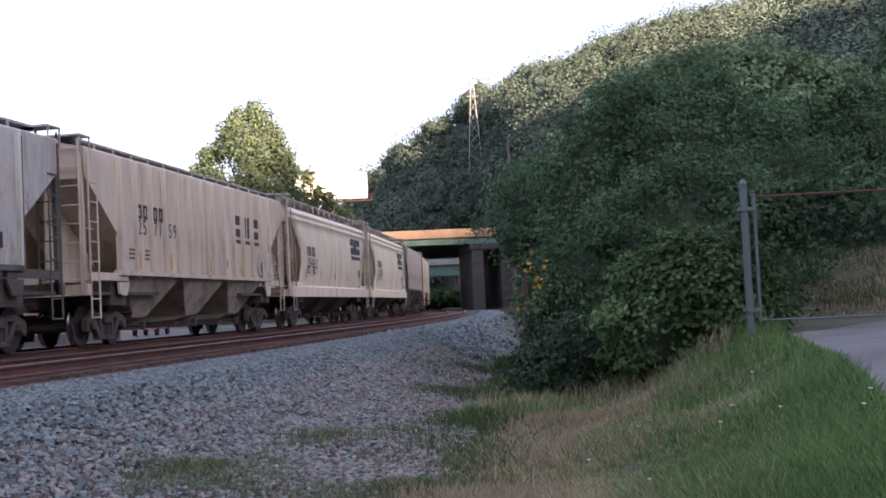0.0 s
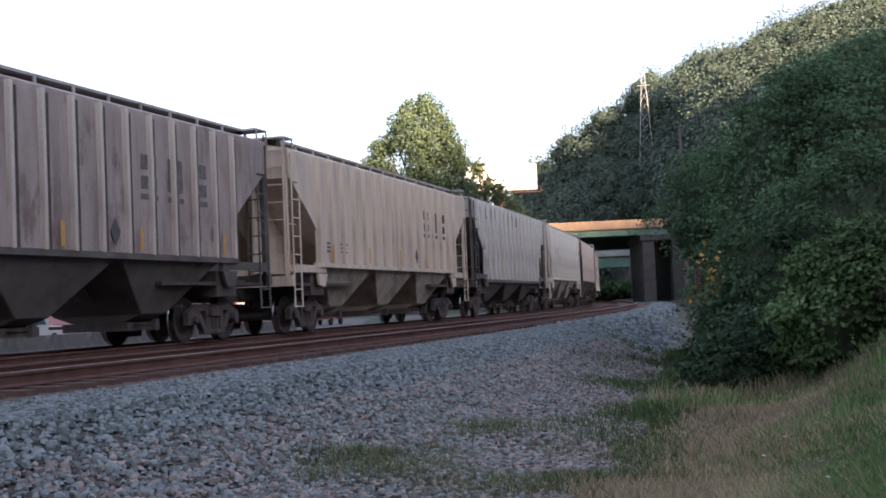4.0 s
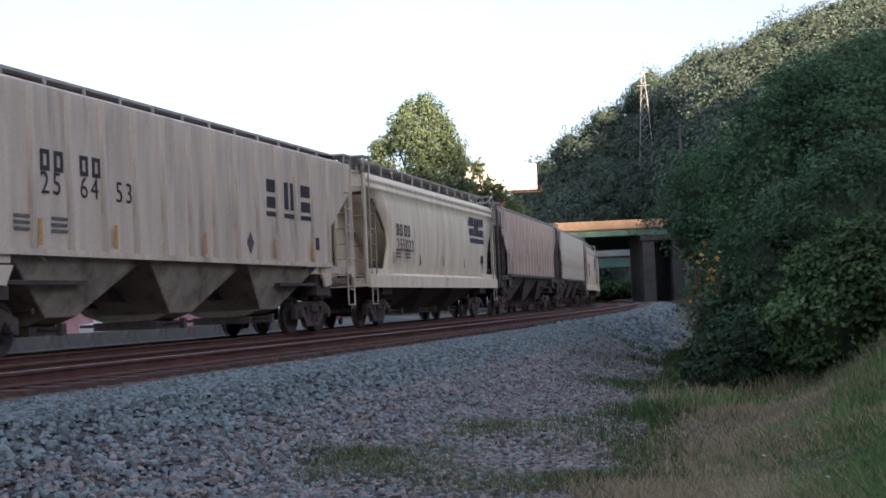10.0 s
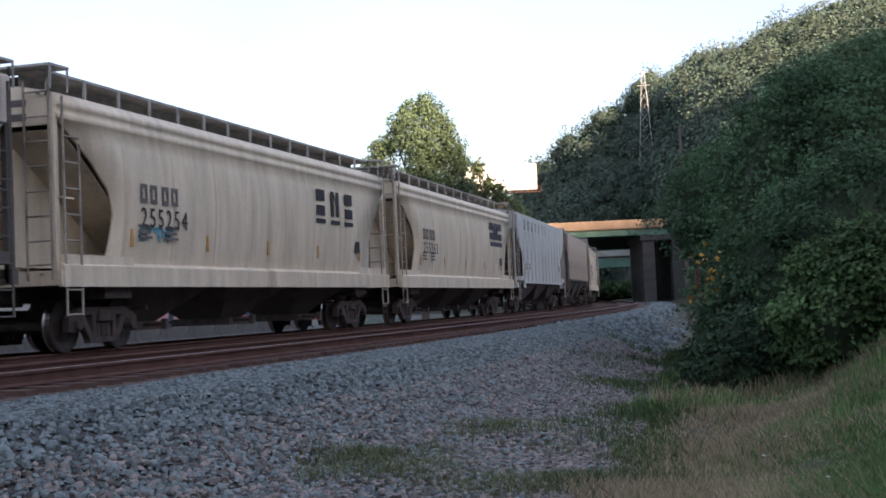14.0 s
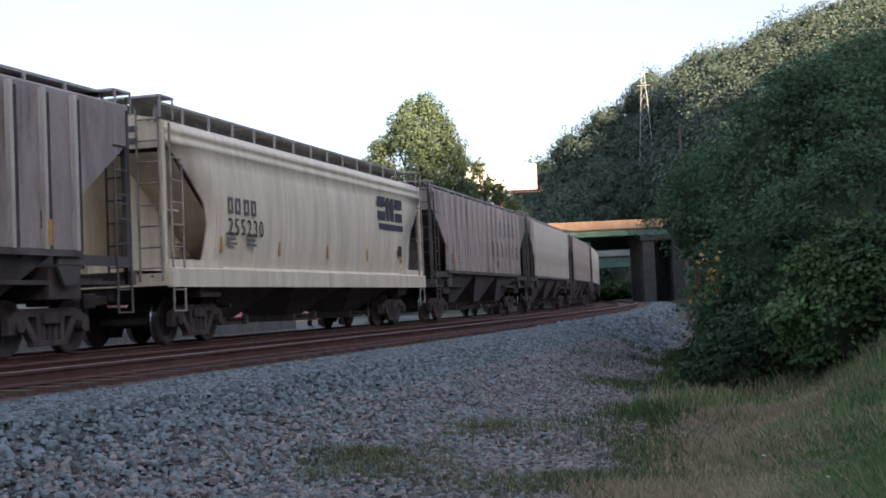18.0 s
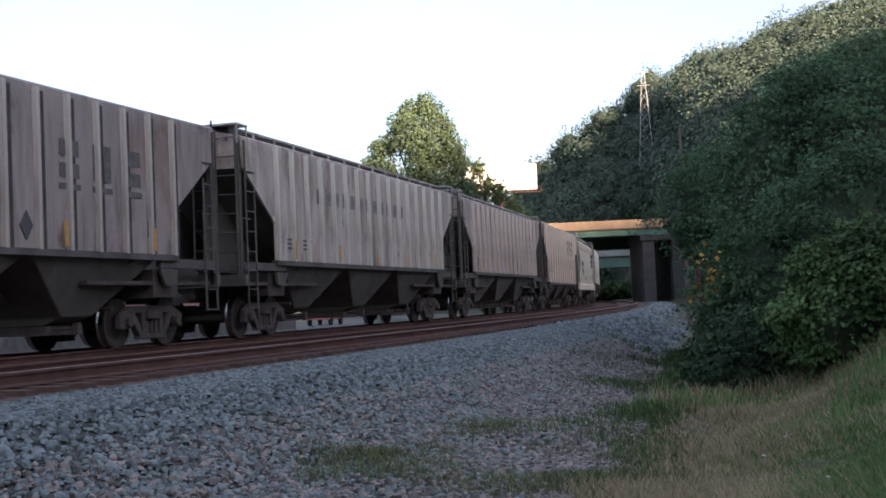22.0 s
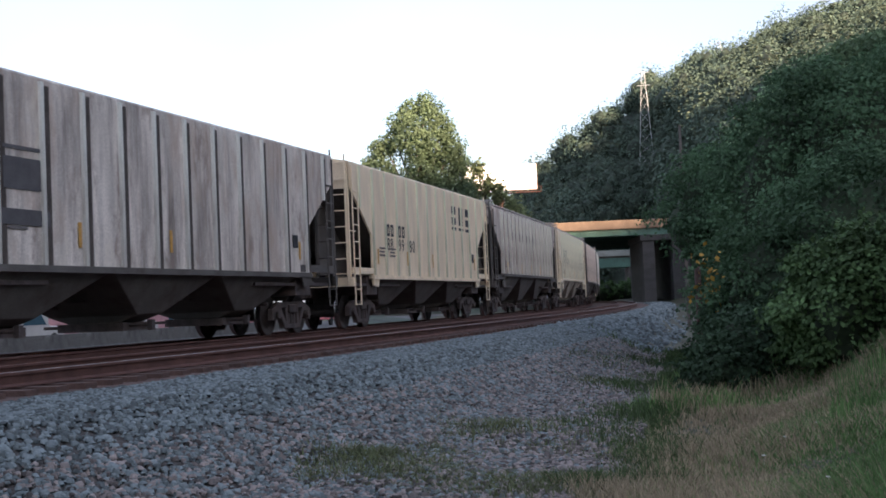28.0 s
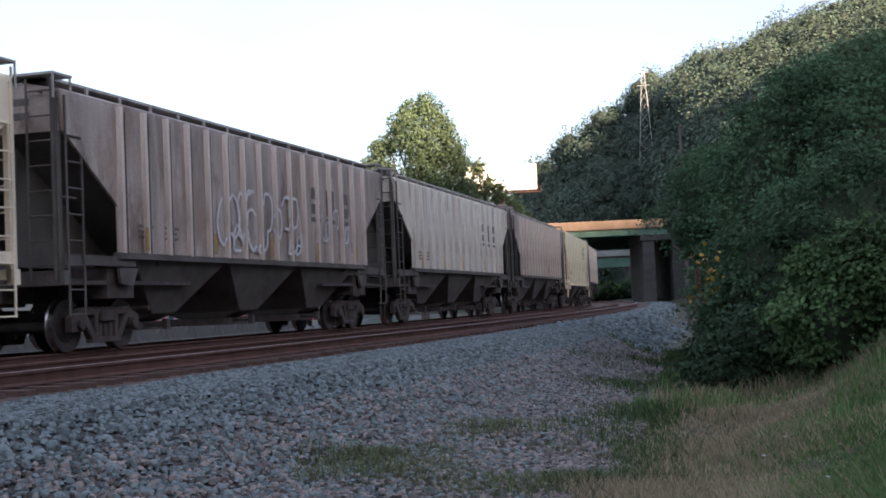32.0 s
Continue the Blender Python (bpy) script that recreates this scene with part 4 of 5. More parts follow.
M_BARRIER = material("barrier_concrete", (0.11, 0.108, 0.106), 0.9, 0, 0.35, 1.5, 20, 0.2, (0.05, 0.045, 0.042), 0.5)
# dark tone so that gaps between the hill's leaves read as shade
M_FLOOR_SHADE = material("forest_floor_shade", (0.036, 0.05, 0.036), 0.95, 0, 0.4, 0.2, 3, 0.3)
# filler colour that paints the shade between leaves
M_SHADE = material("inner_shade", (0.036, 0.052, 0.028), 0.95, 0, 0.3, 1, 10, 0.3)
M_BARK = material("grey_bark", (0.11, 0.095, 0.08), 0.95, 0, 0.3, 2, 30, 0.5)
M_YLEAF = material("yellowed_leaf", (0.34, 0.21, 0.035), 0.7, 0, 0.2, 2, 20, 0.0, island=0.4)

CENTRE = N * (TRAIN_D + RADIUS) + H * BEND_AT


def line_coords(p):
    s, d = p.dot(H), p.dot(N)
    if s <= BEND_AT:
        return s, d
    w = p - CENTRE
    a = math.atan2(w.dot(H), -w.dot(N))
    return BEND_AT + RADIUS * a, RADIUS + TRAIN_D - w.length


def shoulder_toe(s):
    """Distance from the line at which the stone shoulder meets the ditch."""
    return float(np.interp(s, (6, 10.5, 15.5, 22, 34, 60, 90), (1.9, 2.1, 2.75, 3.5, 4.6, 5.4, 5.7)))


def ground_z(p):
    s, d = line_coords(Vector((p[0], p[1], 0)))
    crest = min(-0.9, -2.2 + 0.10 * (s - 5))
    toe = shoulder_toe(s)
    z = float(np.interp(d, (crest - 3.0, crest - 0.8, crest, crest * 0.5, 0.35, 1.1, toe - 0.1, max(toe + 0.4, 4.7), 6.2, 15.3, 17.0, 60.0),
                        (0.02, -0.01, -0.10, -0.42, -0.80, -1.0, -1.05, -0.88, -0.25, -0.25, -0.75, -0.8)))
    return z + 0.05 * noise.noise((p[0] * 0.5, p[1] * 0.5, 0)) * (1.0 if d < 5 else 0.3)


def spread(lo, hi, fine, coarse):
    """Grid lines, close together near zero and wide apart far off."""
    out, x, = [0.0], 0.0
    while x < hi:
        x += fine + (x / 40.0) ** 1.5 * coarse
        out.append(x)
    x = 0.0
    while x > lo:
        x -= fine + (abs(x) / 40.0) ** 1.5 * coarse
        out.insert(0, x)
    return out


xs, ys = spread(-1800, 1800, 0.35, 3.0), spread(-1800, 2600, 0.35, 3.0)
gv = [(x, y, ground_z((x, y))) for y in ys for x in xs]
w = len(xs)
gf = [[j * w + i, j * w + i + 1, (j + 1) * w + i + 1, (j + 1) * w + i] for j in range(len(ys) - 1) for i in range(w - 1)]
ground = tagged(new("ground", mesh_of("ground", gv, gf, M_GROUND, True)), "uneven trackside soil with grass and weeds", "ground", kind="structure")

# the gravel bed of both tracks, 2 cm over the soil
v, f = [], []
cols = [3.0, 3.3, 3.6, 3.9, 4.2, 4.5, 4.8, 5.1, 5.4, 5.7, 6.0, 6.2, 7.0, 7.8, 9.5, 10.8, 12.2, 13.5, 14.8, 15.3, 16.2, 17.2]
rows_s = [-60 + 2.0 * i for i in range(30)] + [0.5 * i for i in range(120)] + [60 + 2.0 * i for i in range(90)] + [240 + 8.0 * i for i in range(60)]
for s in rows_s:
    for c in cols:
        toe = shoulder_toe(s)
        d = toe + (c - 3.0) / 3.2 * (6.2 - toe) if c < 6.2 else c
        q, _ = on_line(s, d)
        v.append((q.x, q.y, ground_z(q) + (0.012 if c > 3.1 and c < 17 else -0.05)))
k = len(cols)
f = [[j * k + i, j * k + i + 1, (j + 1) * k + i + 1, (j + 1) * k + i] for j in range(len(rows_s) - 1) for i in range(k - 1)]
grey_part = [q for q in f if q[0] % k < 13]
tagged(new("ballast_bed", mesh_of("ballast_bed", v, grey_part, M_BALLAST, True)), "grey crushed stone shoulder of the near track", "ballast", kind="structure")
M_BROWN = material("rust_stained_bed", (0.085, 0.052, 0.044), 0.95, 0, 0.3, 1.5, 26, 0.8, (0.05, 0.036, 0.032), 0.45)
tagged(new("track_bed", mesh_of("track_bed", v, [q for q in f if q[0] % k >= 13], M_BROWN, True)), "rust-stained stone bed between the rails", "ballast", kind="structure")

RNG = np.random.default_rng(4)


def stones(name, n, s_lo, s_hi, d_lo, d_hi, size, mat, label, power=1.0, edge=1.0):
    """Crushed stones strewn over the bed, each a small uneven block; edge thins them out across the strip."""
    base = np.array([(-1, -1, -0.6), (1, -0.8, -0.7), (0.9, 1, -0.6), (-1, 0.9, -0.7), (-0.6, -0.7, 0.7), (0.7, -0.5, 0.6), (0.5, 0.7, 0.75), (-0.7, 0.5, 0.6)])
    quads = np.array([(0, 3, 2, 1), (4, 5, 6, 7), (0, 1, 5, 4), (1, 2, 6, 5), (2, 3, 7, 6), (3, 0, 4, 7)])[1:]
    vs, fs = [], []
    for i in range(n):
        s = s_lo + (s_hi - s_lo) * RNG.random() ** power
        toe = shoulder_toe(s)
        lo = toe - 0.35 if d_lo is None else d_lo
        t = RNG.random() ** edge
        d = lo + (d_hi - lo) * t
        q, _ = on_line(s, d)
        r = size * RNG.uniform(0.55, 1.4) * (1 + 0.012 * s)
        a = RNG.uniform(0, 6.283)
        tilt = Matrix.Rotation(a, 3, "Z") @ Matrix.Rotation(RNG.uniform(-0.6, 0.6), 3, "X")
        b = (base * RNG.uniform(0.5, 1.45, (8, 3)) * (r, r * RNG.uniform(0.6, 1), r * RNG.uniform(0.5, 0.9))) @ np.array(tilt).T
        vs.append(b + (q.x, q.y, ground_z(q) + 0.025 + r * 0.3))
        fs.append(quads + 8 * i)
    me = sheet(name, np.concatenate(vs), np.concatenate(fs), mat)
    return tagged(new(name, me), label, "gravel", kind="stuff")


stones("ballast_stones", 56000, 3, 34, None, 7.8, 0.024, M_STONE, "loose grey crushed limestone ballast", 1.25, 0.55)
stones("old_ballast_stones", 36000, 4, 34, None, 5.6, 0.024, M_STONE_OLD, "older brownish ballast stones thinning into weeds", 1.2, 1.3)
stones("far_ballast_stones", 9000, 34, 120, None, 7.8, 0.045, M_STONE, "grey crushed stone shoulder along the curve", 1.5, 0.6)

# ---- leaves ----
def leaf_cloud(centres, radii, n, size, mat, name, drop=0.35, rough=0.25, inner=0.0, wild=0.55, below=1.0, halves=True):
    """Small folded leaves over the skin of overlapping lumps, with gaps and an uneven outline."""
    c, r = np.array(centres, float), np.array(radii, float)
    if r.ndim == 1:
        r = np.repeat(r[:, None], 3, 1)
    area = (r.prod(1)) ** (2 / 3)
    pick = RNG.choice(len(c), n, p=area / area.sum())
    u = RNG.normal(size=(n, 3))
    u /= np.linalg.norm(u, axis=1)[:, None]
    u[:, 2] = np.where((u[:, 2] < -0.1) & (RNG.random(n) > below), -u[:, 2], u[:, 2])
    wob = 1 + rough * (np.sin(u[:, 0] * 5 + pick) * np.cos(u[:, 2] * 6 + 2.1 * pick) * 0.6 + RNG.normal(size=n) * 0.35) - inner * RNG.random(n) ** 2
    p = c[pick] + u * r[pick] * wob[:, None]
    keep = np.ones(n, bool)
    for i in range(len(c) if len(c) < 60 else 0):
        q = (p - c[i]) / r[i]
        keep &= ~(((q ** 2).sum(1) < (1 - drop) ** 2) & (pick != i))
    p, u = p[keep], u[keep]
    m = len(p)
    nrm = u + RNG.normal(size=(m, 3)) * wild + (0, 0, 0.35)
    nrm /= np.linalg.norm(nrm, axis=1)[:, None]
    t = np.cross(nrm, RNG.normal(size=(m, 3)))
    t /= np.linalg.norm(t, axis=1)[:, None]
    b = np.cross(nrm, t)
    z = (size * RNG.uniform(0.6, 1.4, m))[:, None]
    if not halves:
        vs = np.stack([p - t * z * 0.8, p + b * z * 0.75, p + t * z * 0.9 - b * z * 0.4], 1).reshape(-1, 3)
        return sheet(name, vs, np.arange(3 * m).reshape(-1, 3), mat)
    vs = np.stack([p - t * z, p + b * z * 0.75 + nrm * z * 0.18, p + t * z * 1.1, p - b * z * 0.75 + nrm * z * 0.18], 1).reshape(-1, 3)
    i = np.arange(m)[:, None] * 4
    fs = np.concatenate([i + (0, 2, 1), i + (0, 3, 2)])
    return sheet(name, vs, fs, mat)


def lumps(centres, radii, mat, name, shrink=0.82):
    """Dark filler for the shade inside a bush: uneven low-poly masses."""
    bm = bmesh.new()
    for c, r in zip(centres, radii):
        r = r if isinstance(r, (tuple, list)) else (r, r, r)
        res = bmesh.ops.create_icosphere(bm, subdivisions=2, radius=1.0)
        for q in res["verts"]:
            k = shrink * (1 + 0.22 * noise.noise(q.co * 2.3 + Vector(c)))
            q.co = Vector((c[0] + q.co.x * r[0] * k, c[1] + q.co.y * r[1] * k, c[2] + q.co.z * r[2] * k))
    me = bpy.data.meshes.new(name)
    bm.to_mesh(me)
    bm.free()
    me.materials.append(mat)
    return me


def far_point(az, dist, z=0.0):
    return (math.sin(radians(az)) * dist, math.cos(radians(az)) * dist, z)


def clumps(centres, radii, per, lo, hi):
    """Smaller leafy clumps over the skin of big lumps, so that the outline is ragged."""
    c, r = [], []
    for p, q in zip(centres, radii):
        q = np.array(q if isinstance(q, tuple) else (q, q, q), float)
        for i in range(per):
            u = RNG.normal(size=3)
            u /= np.linalg.norm(u)
            u[2] = u[2] if u[2] > -0.6 else -u[2]
            k = RNG.uniform(lo, hi) * q.mean()
            c.append(np.array(p) + u * q * RNG.uniform(0.78, 1.06))
            r.append((k, k, k * RNG.uniform(0.6, 1.0)))
    return c, r


def shoots(centres, radii, n, size, mat, name):
    """Single vine shoots that arch out of the mass and droop, each with a row of leaves."""
    pts = []
    for i in range(n):
        j = RNG.integers(len(centres))
        q = np.array(radii[j], float)
        u = RNG.normal(size=3)
        u[2] = abs(u[2]) * 0.9
        u /= np.linalg.norm(u)
        p = np.array(centres[j]) + u * q * 0.95
        way = u + (0, 0, RNG.uniform(0.0, 0.9))
        way = way / np.linalg.norm(way) * RNG.uniform(0.25, 0.75)
        for t in np.linspace(0.1, 1, 16):
            pts.append(p + way * t + np.array((0, 0, -0.45)) * t * t * np.linalg.norm(way) + RNG.normal(size=3) * size * 0.9)
    return leaf_cloud(pts, [(size, size, size)] * len(pts), len(pts) * 2, size, mat, name, rough=0.5)


def bush(name, label, spec, n, size, mat, shrink=0.8, per=80, lo=0.09, hi=0.26):
    c = [far_point(a, d, z) for a, d, z, r in spec]
    r = [q[3] for q in spec]
    ob = empty(name, label, "bush")
    cc, rr = clumps(c, r, per, lo, hi)
    hang("leaves", leaf_cloud(c, [x if isinstance(x, tuple) else (x, x, x) for x in r], int(n * 0.3), size, mat, "leaves", rough=0.3, inner=0.12, below=0.35), ob)
    hang("outer_foliage", leaf_cloud(cc, rr, int(n * 0.7), size, mat, "outer_foliage", rough=0.4, inner=0.3, below=0.2), ob)
    hang("trailing_foliage", shoots(c, [x if isinstance(x, tuple) else (x, x, x) for x in r], 14 * len(c), size, mat, "trailing_foliage"), ob)
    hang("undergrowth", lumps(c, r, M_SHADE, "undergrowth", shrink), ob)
    return ob


bush("vine_thicket", "tall thicket smothered in dark green climbing vines",
     [(12.6, 31, 2.3, (1.7, 1.7, 1.6)), (13.9, 30, 0.3, (1.2, 1.2, 1.5)), (12.4, 45, 0.2, (1.4, 1.4, 1.6)), (13.2, 38, 0.2, (1.1, 1.1, 1.5)), (14.4, 29, 1.5, (1.7, 1.7, 2.4)), (16.0, 28, 2.4, (1.9, 1.9, 2.6)), (18.4, 27.5, 2.7, (2.0, 2.0, 2.5)), (20.8, 28, 2.2, (2.1, 2.1, 2.4)),
      (15.6, 24, 0.4, (1.7, 1.7, 1.7)), (18.5, 23.5, 1.0, (1.8, 1.8, 1.9)), (22.8, 32.5, 3.2, (2.2, 1.8, 1.9)), (25.8, 33.5, 3.6, (2.3, 1.8, 1.8)), (20.6, 24.5, 0.9, (1.5, 1.5, 1.6)),
      (24.2, 32, 2.4, (1.9, 1.3, 1.1)), (27.0, 32.5, 2.6, (2.0, 1.3, 1.1)), (30.0, 33, 2.9, (2.3, 1.6, 1.4))], 230000, 0.040, M_LEAF)
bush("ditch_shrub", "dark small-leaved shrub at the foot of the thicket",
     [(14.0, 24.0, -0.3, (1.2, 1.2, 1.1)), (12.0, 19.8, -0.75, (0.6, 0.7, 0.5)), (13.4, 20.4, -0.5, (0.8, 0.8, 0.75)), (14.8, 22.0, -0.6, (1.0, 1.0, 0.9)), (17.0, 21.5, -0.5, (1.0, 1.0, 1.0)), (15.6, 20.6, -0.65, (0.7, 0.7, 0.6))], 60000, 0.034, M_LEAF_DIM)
bush("vine_covered_trees", "young trees overgrown with skylit green vines behind the thicket",
     [(15.2, 33, 3.2, (1.8, 1.8, 1.9)), (17.5, 34, 4.3, (2.2, 2.0, 2.0)), (20.0, 34, 4.9, (2.2, 2.0, 2.0)), (22.5, 34, 4.6, (2.2, 2.0, 2.0)), (24.6, 35, 4.4, (1.9, 1.9, 1.8)), (18.8, 35, 2.2, (2.5, 2.0, 2.6)), (23.2, 35.5, 2.4, (2.4, 2.0, 2.6))], 90000, 0.06, M_LEAF_PALE)
bush("gate_vines", "reddish green vines hanging over the gate", [(21.8, 18.6, 1.45, (0.45, 0.3, 0.5)), (22.9, 18.7, 1.5, (0.5, 0.3, 0.5)), (24.1, 18.8, 1.4, (0.5, 0.3, 0.55)), (25.4, 18.9, 1.5, (0.5, 0.3, 0.5)), (26.8, 19.0, 1.55, (0.6, 0.3, 0.5)), (28.2, 19.0, 1.5, (0.6, 0.3, 0.5))], 12000, 0.036, M_LEAF, 0.4)
bush("roadside_bush", "lighter green leafy bush beside the gate post", [(18.3, 19.2, 0.15, (1.25, 1.2, 1.05)), (16.9, 19.6, -0.35, (0.85, 0.9, 0.75)), (20.0, 18.8, -0.2, (0.7, 0.7, 0.9)), (18.7, 18.6, 0.6, (0.75, 0.7, 0.65))], 52000, 0.038, M_LEAF_LIGHT)
yl = [far_point(RNG.uniform(11.1, 12.1), RNG.uniform(22.8, 23.8), RNG.uniform(0.35, 1.25)) for i in range(16)]
hang("yellowed_leaves", leaf_cloud(yl, [(0.18, 0.18, 0.18)] * 16, 60, 0.05, M_YLEAF, "yellowed_leaves", drop=1.0, rough=0.6), bpy.data.objects["vine_thicket"], "leaves turned yellow")
for az, dist, z, r, top in ((30.6, 42, 7.0, 3.4, 13), (33.5, 40, 7, 3.8, 13), (37.5, 42, 6, 3.6, 12), (25.5, 44, 3.0, 2.0, 6)):
    c = [far_point(az + RNG.uniform(-2.6, 2.6), dist + RNG.uniform(-2, 2), z + RNG.uniform(-0.6, 0.6) * r) for i in range(9)]
    t = empty("dark_tree", "dark broadleaf tree behind the fence", "tree", "trees behind the fence")
    hang("crown", leaf_cloud(c, [(r * 0.55, r * 0.55, r * 0.6)] * 9, 26000, 0.10, M_LEAF, "crown", drop=0.5, rough=0.4, inner=0.5), t)
    x, y, _ = far_point(az, dist)
    hang("trunk", Shape().lathe([(-0.3, 0.25), (z * 0.6, 0.17), (z, 0.08)], "z", 8, at=(x, y, 0)).mesh("trunk", M_BARK), t)

# ---- tree beyond the train ----
def tree(name, label, az, dist, spec, n, size, mat):
    x, y, _ = far_point(az, dist)
    ob = empty(name, label, "tree", at=pose(x, y, -0.8))
    s = Shape()
    top = max(q[2] for q in spec)
    s.lathe([(0, 0.32), (top * 0.4, 0.22), (top * 0.9, 0.06)], "z", 9)
    for a, b, z, r in spec:
        s.bar((0, 0, z * 0.55), (a * 0.8, b * 0.8, z), 0.06, 5)
    hang("trunk", s.mesh("trunk", M_BARK), ob)
    hang("crown", leaf_cloud([q[:3] for q in spec], [(q[3], q[3], q[3] * 1.15) for q in spec], n, size, mat, "crown", drop=0.55, rough=0.4, inner=0.6), ob)
    return ob


tree("poplar_tree", "tall poplar with a loose sunlit green crown", -0.9, 92,
     [(0.6, 0, 15.8, 0.77), (-0.5, 0.5, 15.3, 0.95), (1.2, 0, 14.9, 0.95), (-1.4, 0, 14.3, 0.86), (2.0, 0, 13.8, 0.86), (-1.9, 0.4, 13.1, 0.86), (-2.9, 0, 12.7, 0.69), (-3.6, 0.4, 11.6, 0.69), (-0.2, -1, 13.3, 1.38), (1.2, 0.5, 12.6, 1.38), (2.6, 0, 12.2, 0.95), (3.0, 0, 11.2, 0.77), (-2.6, 0, 11.1, 1.12),
      (-3.4, 0, 9.9, 0.77), (0.0, 0, 10.7, 1.63), (2.0, 0.5, 10.2, 1.29), (3.2, 0, 9.6, 0.77), (-2.0, 0, 8.9, 1.46), (0.8, 0, 8.2, 1.81), (2.8, 0, 7.8, 1.29), (-3.2, 0, 7.8, 1.03), (-0.5, 0, 6.4, 2.06), (2.6, 0, 5.6, 1.89), (-2.6, 0, 5.6, 1.55)], 44000, 0.10, M_LEAF_TREE)
tree("young_tree", "smaller spreading tree with thin yellow-green leaves", 2.0, 95,
     [(-0.5, 0, 11.2, 0.6), (0.3, 0, 10.2, 0.6), (1.0, 0, 9.4, 0.7), (-0.8, 0, 9.6, 0.8), (1.9, 0, 8.4, 0.8), (0.2, 0, 8.4, 1.0), (2.6, 0, 7.2, 0.9), (-0.6, 0, 7.2, 1.3), (1.2, 0.4, 6.6, 1.4), (3.4, 0, 5.8, 1.2), (0.6, 0, 4.6, 1.8), (2.8, 0, 4.0, 1.6)], 9000, 0.14, M_LEAF_YOUNG)

# ---- wooded hill ----
def ridge_slope(az):
    return float(np.interp(az, (-6, 1, 3, 4.4, 7, 9.2, 11.5, 13.3, 17, 21, 27, 40, 70), (0.0, 0.02, 0.085, 0.110, 0.146, 0.168, 0.185, 0.191, 0.213, 0.222, 0.235, 0.25, 0.2)))


def hill_z(az, dist):
    near_, far_ = np.interp(az, (0, 9.3, 10.5, 13, 25, 45), (300, 290, 215, 150, 110, 90)), np.interp(az, (0, 5, 12, 25, 45), (420, 400, 400, 380, 360))
    top = ridge_slope(az) * far_ - 7.0
    k = min(1.0, max(0.0, (dist - near_) / (far_ - near_)))
    k = k ** 0.85
    return -1.0 + (top + 1.0) * k - max(0, dist - far_) * 0.12


v, f = [], []
azs = [-6 + 0.9 * i for i in range(86)]
ds = [90 + 13 * i for i in range(36)]
for a in azs:
    for d in ds:
        v.append(far_point(a, d, hill_z(a, d) + 1.5 * noise.noise((a * 0.5, d * 0.03, 0))))
k = len(ds)
f = [[i * k + j, (i + 1) * k + j, (i + 1) * k + j + 1, i * k + j + 1] for i in range(len(azs) - 1) for j in range(k - 1)]
tagged(new("hillside", mesh_of("hillside", v, f, M_FLOOR_SHADE, True)), "steep wooded valley side", "hill", kind="structure")
def crowns(centres, radii, mat, name):
    """Tree crowns as uneven lobed masses."""
    bm = bmesh.new()
    bmesh.ops.create_icosphere(bm, subdivisions=1, radius=1.0)
    unit = np.array([q.co[:] for q in bm.verts])
    tris = np.array([[q.index for q in p.verts] for p in bm.faces])
    bm.free()
    m, k = len(centres), len(unit)
    c, r = np.array(centres), np.array(radii)
    swell = np.zeros((m, k))
    for j in range(5):
        w = RNG.normal(size=(m, 3)) * (2.0 + j)
        swell += np.sin(unit @ w.T + RNG.uniform(0, 6.28, m)).T * (0.14 / (1 + 0.4 * j))
    p = c[:, None, :] + unit[None] * r[:, None, :] * (0.56 + swell)[:, :, None]
    f = tris[None] + (np.arange(m) * k)[:, None, None]
    return sheet(name, p.reshape(-1, 3), f.reshape(-1, 3), mat)


pc, pr = [], []
for i in range(2300):
    a = RNG.uniform(1.5, 40)
    d = RNG.uniform(150, 412)
    z = hill_z(a, d)
    if z < 0.5:
        continue
    r = RNG.uniform(2.6, 5.4)
    pc.append(far_point(a, d, z + RNG.uniform(0.5, 5.5)))
    pr.append((r, r, r * RNG.uniform(0.95, 1.3)))
# dark crown cores: shade between the leaves put into their colour
tagged(new("hill_crowns", crowns(pc, pr, M_FLOOR_SHADE, "hill_crowns")), "inner crowns of the woods on the valley side", "woods", kind="stuff")
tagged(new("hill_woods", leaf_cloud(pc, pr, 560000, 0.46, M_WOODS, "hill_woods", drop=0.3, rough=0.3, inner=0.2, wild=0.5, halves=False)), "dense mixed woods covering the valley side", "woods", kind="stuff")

# low trees added beyond the far road to hide bright sky under the cars
pc, pr = [], []
for i in range(260):
    q, _ = on_line(RNG.uniform(-60, 210), RNG.uniform(78, 110))
    r = RNG.uniform(1.8, 3.2)
    pc.append((q.x, q.y, RNG.uniform(-0.2, 2.2)))
    pr.append((r, r, r * 0.9))
far_line = tagged(new("far_tree_line", leaf_cloud(pc, pr, 40000, 0.3, M_WOODS, "far_tree_line", rough=0.2)), "low dark trees added beyond the far road", "woods", kind="stuff")
tagged(new("far_tree_shade", lumps(pc, pr, M_SHADE, "far_tree_shade", 0.85)), "dark infill for the shade inside the far trees", "woods", kind="stuff")

# ---- highway bridge ----
M_CONC = material("stained_concrete", (0.125, 0.11, 0.10), 0.9, 0, 0.2, 0.5, 20, 0.2, (0.14, 0.11, 0.09), 0.5, (0.4, 0.4, 1.2))
M_RUSTDECK = material("rust_stained_parapet", (0.25, 0.175, 0.12), 0.9, 0, 0.25, 0.3, 15, 0.2, (0.18, 0.12, 0.08), 0.5)
M_PALECONC = material("pale_concrete", (0.33, 0.34, 0.31), 0.9, 0, 0.15, 0.5, 20, 0.2, (0.2, 0.18, 0.15), 0.4, (0.4, 0.4, 1.2))
